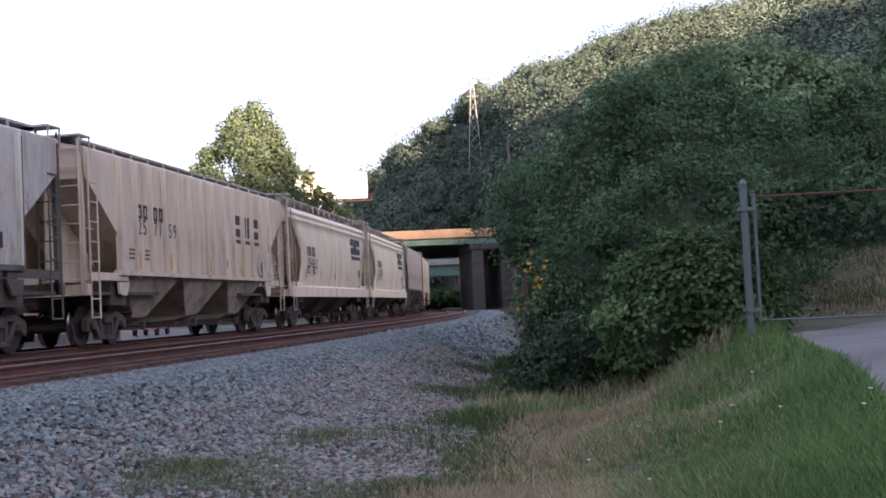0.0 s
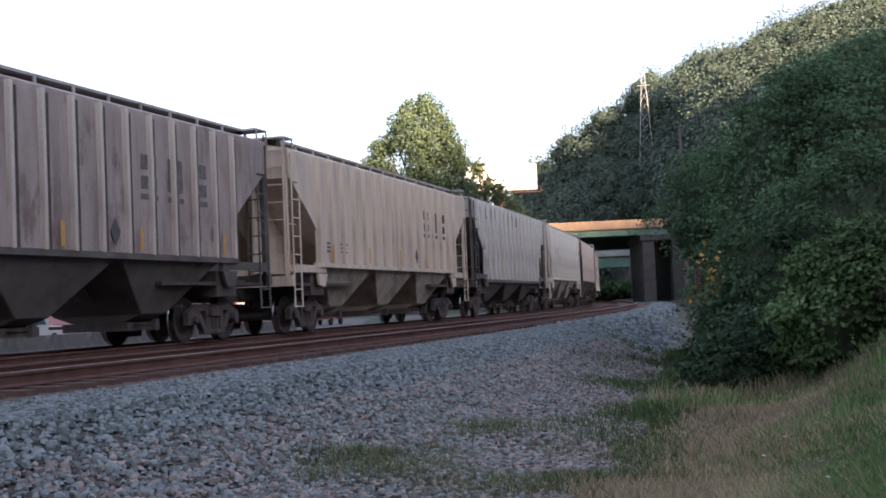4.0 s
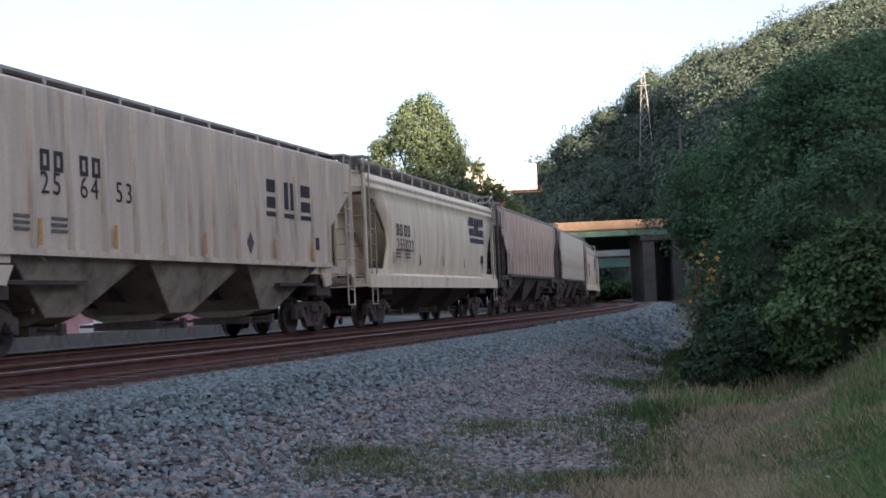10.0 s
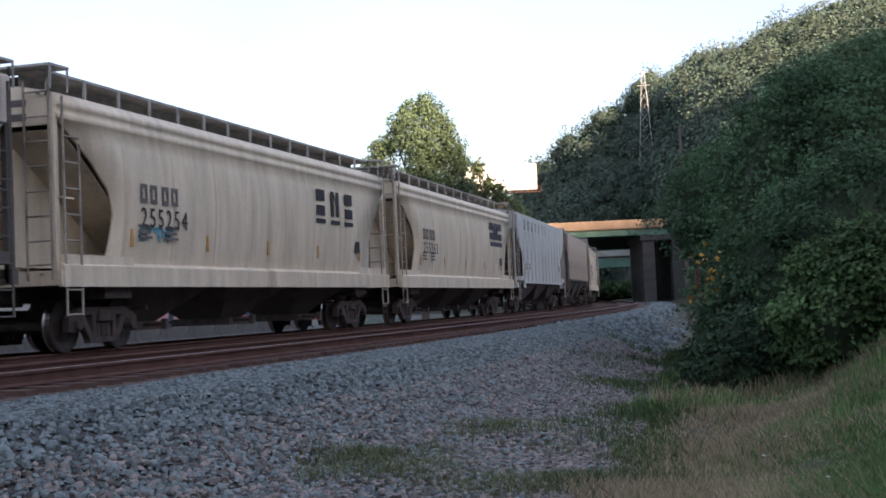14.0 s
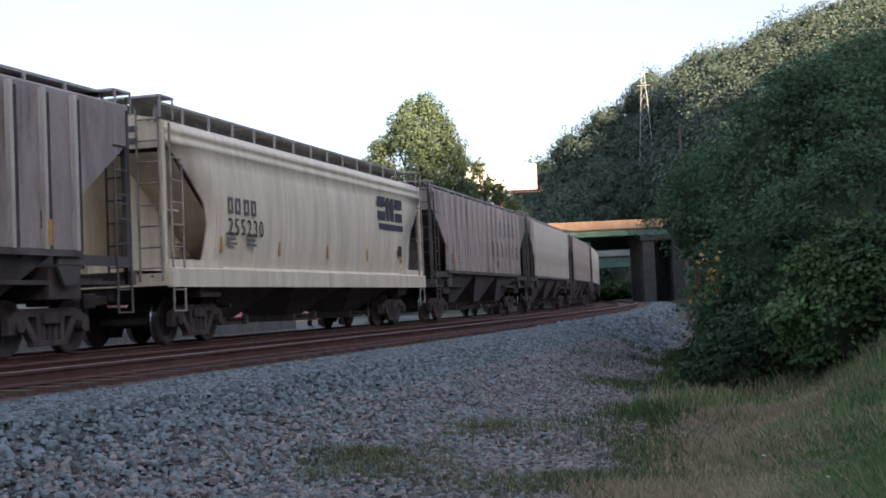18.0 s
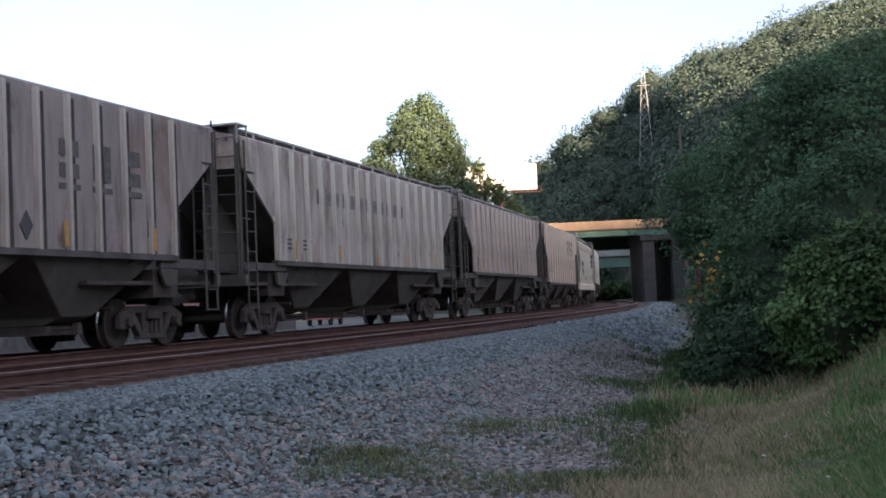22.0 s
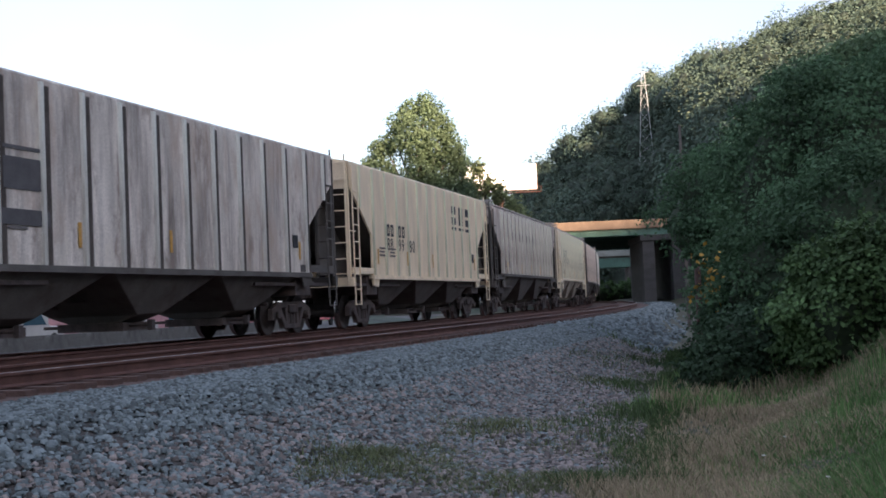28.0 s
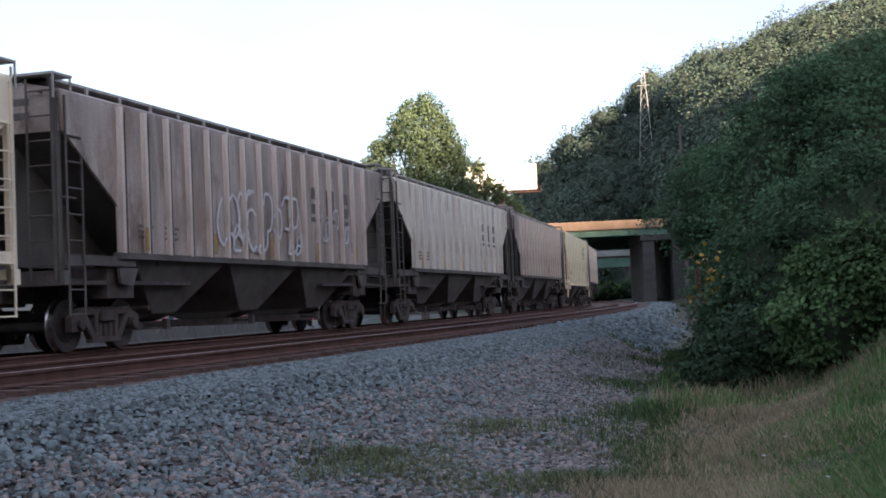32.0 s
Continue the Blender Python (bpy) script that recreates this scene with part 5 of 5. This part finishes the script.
# darker than the deck: shade under the bridge put into the colour
M_PIER = material("shaded_pier_concrete", (0.075, 0.07, 0.068), 0.9, 0, 0.2, 0.5, 20, 0.2, (0.05, 0.045, 0.04), 0.5, (0.4, 0.4, 1.2))
M_GIRDER = material("green_girder_paint", (0.10, 0.19, 0.15), 0.6, 0, 0.2, 0.6, 20, 0.1, (0.10, 0.09, 0.06), 0.4)


def bridge(name, label, az0, az1, dist, top, under, deep, web=1.1, rim=None):
    """A girder bridge across the line, seen square on."""
    a, b = Vector(far_point(az0, dist)), Vector(far_point(az1, dist))
    x = (b - a).normalized()
    ob = empty(name, label, "bridge", at=Matrix.Translation(a) @ Matrix.Rotation(math.atan2(x.y, x.x), 4, "Z"))
    L = (b - a).length
    hang("deck", Shape().box(0, L, 0.3, deep, under + web, top - 0.9).mesh("deck", M_CONC), ob)
    for y in (0, deep - 0.1):
        s = Shape().box(0, L, y, y + 0.35, top - 1.2, top)
        hang("parapet", s.mesh("parapet", rim or M_RUSTDECK, bevel=0.04), ob, "pale concrete parapet" if rim else "rust-stained concrete parapet")
    for i in range(int(deep / 2.6)):
        y = 0.5 + 2.6 * i
        s = Shape().box(0, L, y, y + 0.03, under, under + web).box(0, L, y - 0.2, y + 0.23, under - 0.04, under).box(0, L, y - 0.2, y + 0.23, under + web, under + web + 0.03)
        for j in range(int(L / 2.2)):
            s.box(j * 2.2, j * 2.2 + 0.03, y - 0.16, y, under, under + web)
        hang("girder", s.mesh("girder", M_GIRDER), ob, "faded green steel girder")
    return ob, L


br, L = bridge("highway_bridge", "green girder highway bridge with stained concrete parapet over the tracks", -9, 12.5, 176, 10.8, 8.75, 52)
for x0, x1 in ((54.5, 56.1),):
    hang("pier", Shape().box(x0, x1, 0.6, 15, -1.2, 8.0).box(x0 - 0.3, x1 + 2.6, 0.3, 15.3, 7.9, 8.7).mesh("pier", M_PIER, bevel=0.05), br, "bare concrete wall pier")
hang("abutment", Shape().box(58.5, 66.0, 0.6, 51, -1.2, 8.7).mesh("abutment", M_PIER, bevel=0.05), br)
br2, L2 = bridge("second_bridge", "pale concrete and green girder bridge further down the line", -2, 11, 262, 9.9, 6.5, 12, 1.9, M_PALECONC)
hang("pier", Shape().box(46.5, 48.5, 0.6, 11.6, -1.2, 6.5).mesh("pier", M_CONC, bevel=0.05), br2)

bush("trackside_bush", "green brush on the bank below the second bridge", [(6.2 + 0.42 * i, 236 + 3 * (i % 2), 0.6 + 0.4 * (i % 3), (2.2, 2.0, 2.0)) for i in range(6)], 5000, 0.2, M_LEAF_LIGHT, 0.8, 20)

# ---- billboard ----
M_BOARDFACE = material("white_poster_vinyl", (0.82, 0.80, 0.76), 0.5, 0, 0.04, 0.6, 30, 0.0)
bx, by, _ = far_point(2.66, 213)
bb = empty("billboard", "white highway billboard on a steel column, lit by low sun", "billboard", at=Matrix.Translation((bx, by, 0)) @ Matrix.Rotation(radians(-2.66), 4, "Z"))
hang("poster", Shape().box(-6.2, 6.2, -0.12, 0.0, 19.0, 23.2).mesh("poster", M_BOARDFACE), bb)
hang("surround", Shape().box(-6.3, 6.3, 0.0, 0.35, 18.9, 23.3).mesh("surround", M_RAIL), bb)
s = Shape().box(-6.9, 6.9, -1.1, 0.3, 18.45, 18.55)
for i in range(9):
    s.box(-6.8 + 1.7 * i, -6.74 + 1.7 * i, -1.1, -1.04, 18.5, 19.4)
s.box(-6.9, 6.9, -1.1, -1.06, 19.35, 19.4)
hang("catwalk", s.mesh("catwalk", M_RAIL), bb, "rusty service walkway")
hang("column", Shape().lathe([(-1, 0.55), (18.5, 0.5)], "z", 14, at=(0, 0.9, 0)).mesh("column", M_RAIL), bb)

# ---- pylon ----
M_STEEL = material("galvanised_steel", (0.115, 0.14, 0.145), 0.6, 0.3, 0.1, 2, 20, 0.0)


def pylon(az, dist, top, spread_):
    x, y, _ = far_point(az, dist)
    z = hill_z(az, dist)
    height = top - z
    ob = empty("pylon", "grey lattice power pylon standing in the woods", "pylon", at=pose(x, y, z, 0, 0, -az))
    s = Shape()
    for e in (-1, 1):
        for q in (-1, 1):
            s.bar((e * spread_, q * spread_ * 0.6, 0), (e * 0.35, q * 0.35, height), 0.085, 4)
    hang("leg", s.mesh("leg", M_PYLON), ob)
    s = Shape()
    n = 9
    for i in range(n):
        a, b = i / n, (i + 1) / n
        wa, wb = spread_ + (0.35 - spread_) * a, spread_ + (0.35 - spread_) * b
        s.bar((-wa, -wa * 0.6, a * height), (wb, -wb * 0.6, b * height), 0.045, 4)
        s.bar((wa, -wa * 0.6, a * height), (-wb, -wb * 0.6, b * height), 0.045, 4)
    hang("bracing", s.mesh("bracing", M_PYLON), ob)
    for zz in (height - 0.5, height - 4):
        hang("crossarm", Shape().bar((-1.7, 0, zz), (1.7, 0, zz), 0.09, 4).mesh("crossarm", M_PYLON), ob)


pylon(9.25, 350, 61.5, 2.0)
pylon(12.6, 385, 74.5, 2.0)

# ---- drive, gate and fence ----
v, f = [], []
edge = [(22.3, 16.9), (22.6, 16.4), (23.6, 13.6), (25.0, 11.0), (26.4, 9.0), (29, 7.6), (36, 6.6)]
inner = [(27, 19.0), (29, 19.0), (31, 18.5), (34, 18), (40, 17), (48, 16), (60, 15)]
for (a, d), (b, e) in zip(edge, inner):
    for i in range(7):
        t = i / 6
        p, q = Vector(far_point(a, d)), Vector(far_point(b, e))
        m = p.lerp(q, t)
        v.append((m.x, m.y, ground_z(m) + 0.035 + 0.01 * noise.noise((i, a, 0))))
f = [[i * 7 + j, i * 7 + j + 1, (i + 1) * 7 + j + 1, (i + 1) * 7 + j] for i in range(len(edge) - 1) for j in range(6)]
tagged(new("driveway", mesh_of("driveway", v, f, M_DRIVE)), "cracked grey asphalt drive behind the gate", "driveway", kind="structure")

# a grassy bank rises behind the drive
def bank_z(a, dist):
    return -0.08 + 1.45 * (min(1.0, max(0.0, dist - 24.5) / 6.4) ** 1.3) + 0.12 * noise.noise((a, dist, 1))


v, f = [], []
for i in range(40):
    for j in range(12):
        a, dist = 21.5 + 0.75 * i, 24.5 + 0.8 * j
        v.append(far_point(a, dist, bank_z(a, dist)))
f = [[i * 12 + j, i * 12 + j + 1, i * 12 + j + 13, i * 12 + j + 12] for i in range(39) for j in range(11)]
M_BANK = material("tan_bank_soil", (0.125, 0.118, 0.075), 0.95, 0, 0.45, 1.6, 40, 0.8, (0.06, 0.085, 0.035), 0.6)
tagged(new("grassy_bank", mesh_of("grassy_bank", v, f, M_BANK, True)), "low bank of tan soil and grass behind the drive", "bank", kind="structure")

# ---- unseen valley side towards the sun, added to keep the line in shade ----
flat_sun = Vector((TO_SUN.x, TO_SUN.y, 0)).normalized()
across = Vector((-flat_sun.y, flat_sun.x, 0))
v, f = [], []
steps = [-900 + 20 * i for i in range(91)]
for c in steps:
    # crest heights set so that sun reaches poplar, parapet and hilltop
    top = float(np.interp(c, (-900, -300, 25, 36, 60, 79, 126, 142, 165, 215, 245, 290, 330, 900), (90, 95, 95, 84, 84, 96.8, 96.8, 122, 134, 138, 134, 128, 128, 140))) + (0.12 if 70 < c < 130 else 1.0) * (5 * noise.noise((c * 0.05, 0, 0)) + 2.5 * noise.noise((c * 0.23, 3, 0)))
    for d, k in ((110, 0), (180, 0.45), (260, 1.0), (420, 0.9), (800, 0.0)):
        q = across * c + flat_sun * d
        v.append((q.x, q.y, -1 + top * k))
f = [[i * 5 + j, (i + 1) * 5 + j, (i + 1) * 5 + j + 1, i * 5 + j + 1] for i in range(len(steps) - 1) for j in range(4)]
tagged(new("valley_side", mesh_of("valley_side", v, f, M_WOODS, True)), "unseen wooded ridge behind the line, added for its shade", "hill", kind="structure")

# ---- grass ----
def grass(name, label, n, az0, az1, d0, d1, lo, hi, mat, where, width=0.006, lean=0.35, level=None):
    """Single bent blades standing on the bank."""
    P = []
    while len(P) < n:
        a = RNG.uniform(az0, az1)
        dist = d0 * (d1 / d0) ** RNG.random()
        x, y, _ = far_point(a, dist)
        s, d = line_coords(Vector((x, y, 0)))
        if where(s, d, x, y):
            P.append((x, y, level(a, dist) if level else ground_z((x, y)), dist))
    P = np.array(P)
    m = len(P)
    h = RNG.uniform(lo, hi, m) * (0.75 + 0.5 * np.sin(P[:, 0] * 1.7) * np.cos(P[:, 1] * 1.3))
    a = RNG.uniform(0, 6.283, m)
    side = np.stack([np.cos(a), np.sin(a), 0 * a], 1) * (width * (1 + P[:, 3] * 0.08))[:, None]
    b = RNG.uniform(0, 6.283, m)
    bend = np.stack([np.cos(b), np.sin(b), 0 * b], 1) * (h * lean * RNG.uniform(0.2, 1.3, m))[:, None]
    base = P[:, :3] - (0, 0, 0.02)
    mid = base + bend * 0.3 + np.stack([0 * h, 0 * h, h * 0.6], 1)
    tip = base + bend + np.stack([0 * h, 0 * h, h], 1)
    vs = np.stack([base - side, base + side, mid - side * 0.7, mid + side * 0.7, tip], 1).reshape(-1, 3)
    i = np.arange(m)[:, None] * 5
    fs = np.concatenate([i + (0, 1, 3), i + (0, 3, 2), i + (2, 3, 4)])
    tagged(new(name, sheet(name, vs, fs, mat)), label, "grass", kind="stuff")


def paved(x, y):
    a, dist = math.degrees(math.atan2(x, y)), math.hypot(x, y)
    return dist > float(np.interp(a, (22.3, 22.6, 23.6, 25.0, 26.4, 29, 36), (16.9, 16.4, 13.6, 11.0, 9.0, 7.6, 6.6))) and a > 22.3


def patchy(x, y, lift=0.0):
    return noise.noise((x * 0.5, y * 0.5, 5)) * 1.1 + noise.noise((x * 1.9, y * 1.9, 2)) * 0.5 + lift


def straw_zone(s, d, x, y):
    k = patchy(x, y)
    rim = shoulder_toe(s) - 0.45 + 0.6 * k - max(0.0, s - 13) * 0.16
    p = min(1.0, max(0.10, (d + 0.75 + 0.9 * k) / 1.7)) * min(1.0, max(0.0, (rim + 0.7 - d) / 1.4))
    return RNG.random() < p and not paved(x, y)


def green_zone(s, d, x, y):
    k = patchy(x, y)
    return not paved(x, y) and d < 1.6 and RNG.random() < min(1.0, max(0.10, (1.0 - d - 0.9 * k) / 1.5))


grass("green_grass", "rough green grass on the bank", 130000, -2, 31, 3.6, 22, 0.06, 0.20, M_GRASS, green_zone, 0.0036, 0.6)
grass("dry_grass", "bleached dry grass along the ditch", 105000, -4, 22, 5, 24, 0.06, 0.20, M_STRAW, straw_zone, 0.0035, 0.6)
grass("tall_grass", "tall seeding grass stalks by the gate post", 900, 14, 23, 12, 18, 0.15, 0.42, M_GRASS, lambda s, d, x, y: d < 0.2 and not paved(x, y), 0.004, 0.25)

grass("foot_grass", "ragged grass and straw along the foot of the thicket", 3800, 9, 20, 17, 22.5, 0.12, 0.45, M_STRAW, lambda s, d, x, y: -0.9 < d < 2.6 and RNG.random() < 0.5 + patchy(x, y), 0.0035, 0.5)
grass("foot_weeds", "green weeds along the foot of the thicket", 4200, 8, 20, 17, 24, 0.10, 0.42, M_GRASS, lambda s, d, x, y: -0.9 < d < 2.9 and RNG.random() < 0.5 - patchy(x, y), 0.004, 0.5)

WEEDS = [(10.8, 2.6, 0.95), (12.2, 3.5, 0.8), (11.4, 4.4, 0.45), (12.4, 4.1, 0.4), (13.8, 4.1, 0.7), (10.3, 3.6, 0.5), (12.9, 2.9, 0.7), (9.6, 4.2, 0.4), (22.1, 4.3, 0.4), (27.4, 4.7, 0.4)]


def weed_patch(s, d, x, y):
    k = 0.75 + 0.7 * patchy(x, y)
    return d < 5.2 and any(math.hypot((s - c) * 0.7, d - e) < r * k * abs(RNG.normal()) for c, e, r in WEEDS)


def ditch_zone(s, d, x, y):
    mid = float(np.interp(s, (11, 15, 20, 27, 34), (2.0, 2.3, 2.7, 3.1, 4.0)))
    return abs(d - mid) < (0.45 + 0.035 * max(0, s - 14)) * (1 + patchy(x, y)) * abs(RNG.normal())


grass("ballast_weeds", "thin weeds growing through the old ballast", 19000, -7, 8, 8.5, 30, 0.04, 0.17, M_WEED, weed_patch, 0.0032, 0.9)
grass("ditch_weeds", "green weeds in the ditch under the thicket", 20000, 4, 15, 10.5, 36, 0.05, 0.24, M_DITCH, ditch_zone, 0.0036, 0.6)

grass("bank_grass", "short dry and green grass on the bank behind the drive", 9000, 21.6, 31, 24.7, 32.5, 0.05, 0.22, M_WEED, lambda s, d, x, y: RNG.random() < 0.55 + patchy(x, y), 0.004, 0.6, bank_z)
grass("bank_straw", "bleached grass tufts on the bank behind the drive", 6000, 21.6, 31, 24.7, 32.5, 0.05, 0.20, M_STRAW, lambda s, d, x, y: RNG.random() < 0.5 - patchy(x, y), 0.004, 0.6, bank_z)

fl = Shape()
for i in range(16):
    x, y, _ = far_point(RNG.uniform(13, 27), RNG.uniform(8, 15))
    if not paved(x, y):
        z = ground_z((x, y))
        fl.bar((x, y, z), (x, y, z + 0.10), 0.001, 3)
        fl.lathe([(0.0, 0.004), (0.006, 0.022), (0.010, 0.004)], "z", 7, at=(x, y, z + 0.10))
M_PETAL = material("white_petal", (0.7, 0.7, 0.66), 0.8, 0, 0.1, 5, 20, 0.0)
tagged(new("white_wildflowers", fl.mesh("white_wildflowers", M_PETAL)), "small white wildflowers in the grass", "flowers", kind="stuff")

# ---- gate and fence ----
post_at = Vector(far_point(20.94, 17.2, 0.0))
gp = empty("gate_post", "leaning galvanised steel gate post", "post", at=Matrix.Translation(post_at))
hang("tube", Shape().lathe([(-0.1, 0.050), (1.93, 0.050), (1.95, 0.057), (1.98, 0.046), (2.02, 0.016)], "z", 12).mesh("tube", M_STEEL), gp)
hang("hinge", Shape().box(-0.07, 0.12, -0.07, 0.07, 0.28, 0.33).box(-0.07, 0.12, -0.07, 0.07, 1.6, 1.65).mesh("hinge", M_STEEL), gp)
side = (Vector(far_point(27.4, 17.6)) - post_at).normalized()
gate = empty("mesh_gate", "galvanised chain-link gate frame across the drive", "gate", at=Matrix.Translation(post_at) @ Matrix.Rotation(math.atan2(side.y, side.x), 4, "Z"))
for z0, x0, x1 in ((0.16, 0.13, 4.2), (1.78, 0.13, 4.2)):
    hang("rail_tube", Shape().bar((x0, 0, z0), (x1, 0, z0), 0.015, 8).mesh("rail_tube", M_STEEL if z0 < 1 else M_RAIL), gate)
for x in (0.13, 1.9, 4.2):
    hang("upright", Shape().bar((x, 0, 0.12), (x, 0, 1.82), 0.022, 8).mesh("upright", M_STEEL), gate)
s = Shape()
for i in range(60):
    x = 0.27 + i * 0.066
    s.bar((x, 0, 0.17), (min(x + 1.6, 4.2), 0, 0.17 + min(1.6, 4.2 - x)), 0.0009, 3)
    s.bar((x, 0, 1.77), (min(x + 1.6, 4.2), 0, 1.77 - min(1.6, 4.2 - x)), 0.0009, 3)
hang("wire_mesh", s.mesh("wire_mesh", M_STEEL), gate, "rusting chain-link wire")
mp = Vector(far_point(11.2, 27, -0.9))
tagged(new("marker_post", Shape().box(-0.06, 0.06, -0.06, 0.06, -0.1, 2.0).mesh("marker_post", M_TIE, bevel=0.01)), "dark weathered timber marker post in the weeds", "post").matrix_basis = Matrix.Translation(mp)
up_ = Vector(far_point(10.74, 60, -1))
pole = empty("utility_pole", "pale slim utility pole behind the thicket", "pole", at=Matrix.Translation(up_))
hang("shaft", Shape().lathe([(0, 0.10), (9.35, 0.055)], "z", 10).mesh("shaft", M_CONC), pole)

# ---- beyond the train ----
M_LOT = material("grey_lot_concrete", (0.075, 0.073, 0.073), 0.9, 0, 0.15, 0.3, 12, 0.1)
M_RED = material("faded_red_steel", (0.50, 0.15, 0.17), 0.6, 0, 0.15, 1, 20, 0.05, (0.3, 0.18, 0.18), 0.4)
M_PINK = material("faded_pink_siding", (0.46, 0.25, 0.27), 0.7, 0, 0.12, 1, 20, 0.05)
M_PALE = material("off_white_siding", (0.45, 0.44, 0.42), 0.7, 0, 0.08, 1, 20, 0.05)
M_BLUEG = material("smoked_vehicle_glass", (0.05, 0.10, 0.13), 0.15, 0, 0.1, 1, 20, 0.0)
M_TYRE = material("tyre_rubber", (0.03, 0.03, 0.03), 0.9, 0, 0.1, 5, 20, 0.1)
wall = empty("roadside_wall", "weathered concrete barrier wall beside the road", "wall")
tagged(wall, kind="structure")
for i in range(26):
    q, h = on_line(-8 + i * 3.02, 27.5)
    hang("barrier", once("barrier", lambda: Shape().prism([(-0.30, -0.85), (0.30, -0.85), (0.26, -0.68), (0.11, -0.50), (0.09, 0.02), (-0.09, 0.02), (-0.11, -0.50), (-0.26, -0.68)], "x", -1.5, 1.5).mesh("barrier", M_BARRIER, bevel=0.01)), wall,
         at=Matrix.Translation(q) @ Matrix.Rotation(math.atan2(h.y, h.x), 4, "Z"))
strip("road_beyond", 29, 40, -0.80, -0.72, -60, 160, 4.0, M_LOT, "pale concrete road beyond the train", "road")


def house(name, label, s, d, w, dep, wall_h, ridge, wm, rm):
    q, h = on_line(s, d)
    ob = empty(name, label, "building", at=Matrix.Translation((q.x, q.y, -0.8)) @ Matrix.Rotation(math.atan2(h.y, h.x), 4, "Z"))
    hang("wall", Shape().prism([(-w / 2, 0), (w / 2, 0), (w / 2, wall_h), (0, ridge), (-w / 2, wall_h)], "y", 0, dep).mesh("wall", wm), ob)
    for e in (-1, 1):
        s_ = Shape().prism([(0, ridge + 0.16), (0, ridge + 0.02), (e * (w / 2 + 0.5), wall_h - 0.3), (e * (w / 2 + 0.5), wall_h - 0.14)], "y", -0.5, dep + 0.4)
        hang("roof", s_.mesh("roof", rm), ob, "faded red metal roof slope")
    hang("door", Shape().box(-0.5, 0.5, -0.03, 0.02, 0.0, 2.05).mesh("door", M_BLUEG), ob)
    return ob


house("shed", "long faded pink shed with a red metal roof", 97, 46, 24.0, 9, 2.6, 3.7, M_PINK, M_RED)
house("shed", "low shed with a faded red roof", 124, 50, 14.0, 8, 2.0, 3.0, M_RED, M_RED)
house("shed", "white roadside building with a low gable", 69, 47, 15.0, 8, 2.7, 3.8, M_PALE, M_PALE)


def van(s, d, colour, label):
    q, h = on_line(s, d)
    ob = empty("pickup_truck", label, "vehicle", "vehicles on the road beyond", at=Matrix.Translation((q.x, q.y, -0.72)) @ Matrix.Rotation(math.atan2(h.y, h.x), 4, "Z"))
    hang("body", Shape().prism([(-2.5, 0.45), (2.5, 0.45), (2.55, 0.8), (2.45, 1.0), (1.3, 1.05), (0.6, 1.7), (-0.9, 1.75), (-1.1, 1.05), (-2.5, 1.0)], "y", -0.9, 0.9).mesh("body", colour, bevel=0.05), ob)
    for e in (-0.91, 0.91):
        hang("window", Shape().prism([(0.95, 1.1), (0.5, 1.6), (-0.8, 1.64), (-0.9, 1.1)], "y", e - 0.01, e + 0.01).mesh("window", M_BLUEG), ob)
        for x in (-1.6, 1.6):
            hang("wheel", Shape().lathe([(-0.1, 0.2), (-0.1, 0.36), (0.1, 0.36), (0.1, 0.2)], "y", 14, at=(x, e * 0.92, 0.36)).mesh("wheel", M_TYRE), ob)


van(50, 34, M_PALE, "white pickup truck on the far road")
van(80, 35, M_RED, "faded red pickup truck on the far road")
van(58, 33, M_PALE, "white pickup truck stopped on the far road")
van(74, 33, M_RED, "red pickup truck on the far road")
van(96, 33, M_RED, "faded red pickup truck on the far road")

motions()
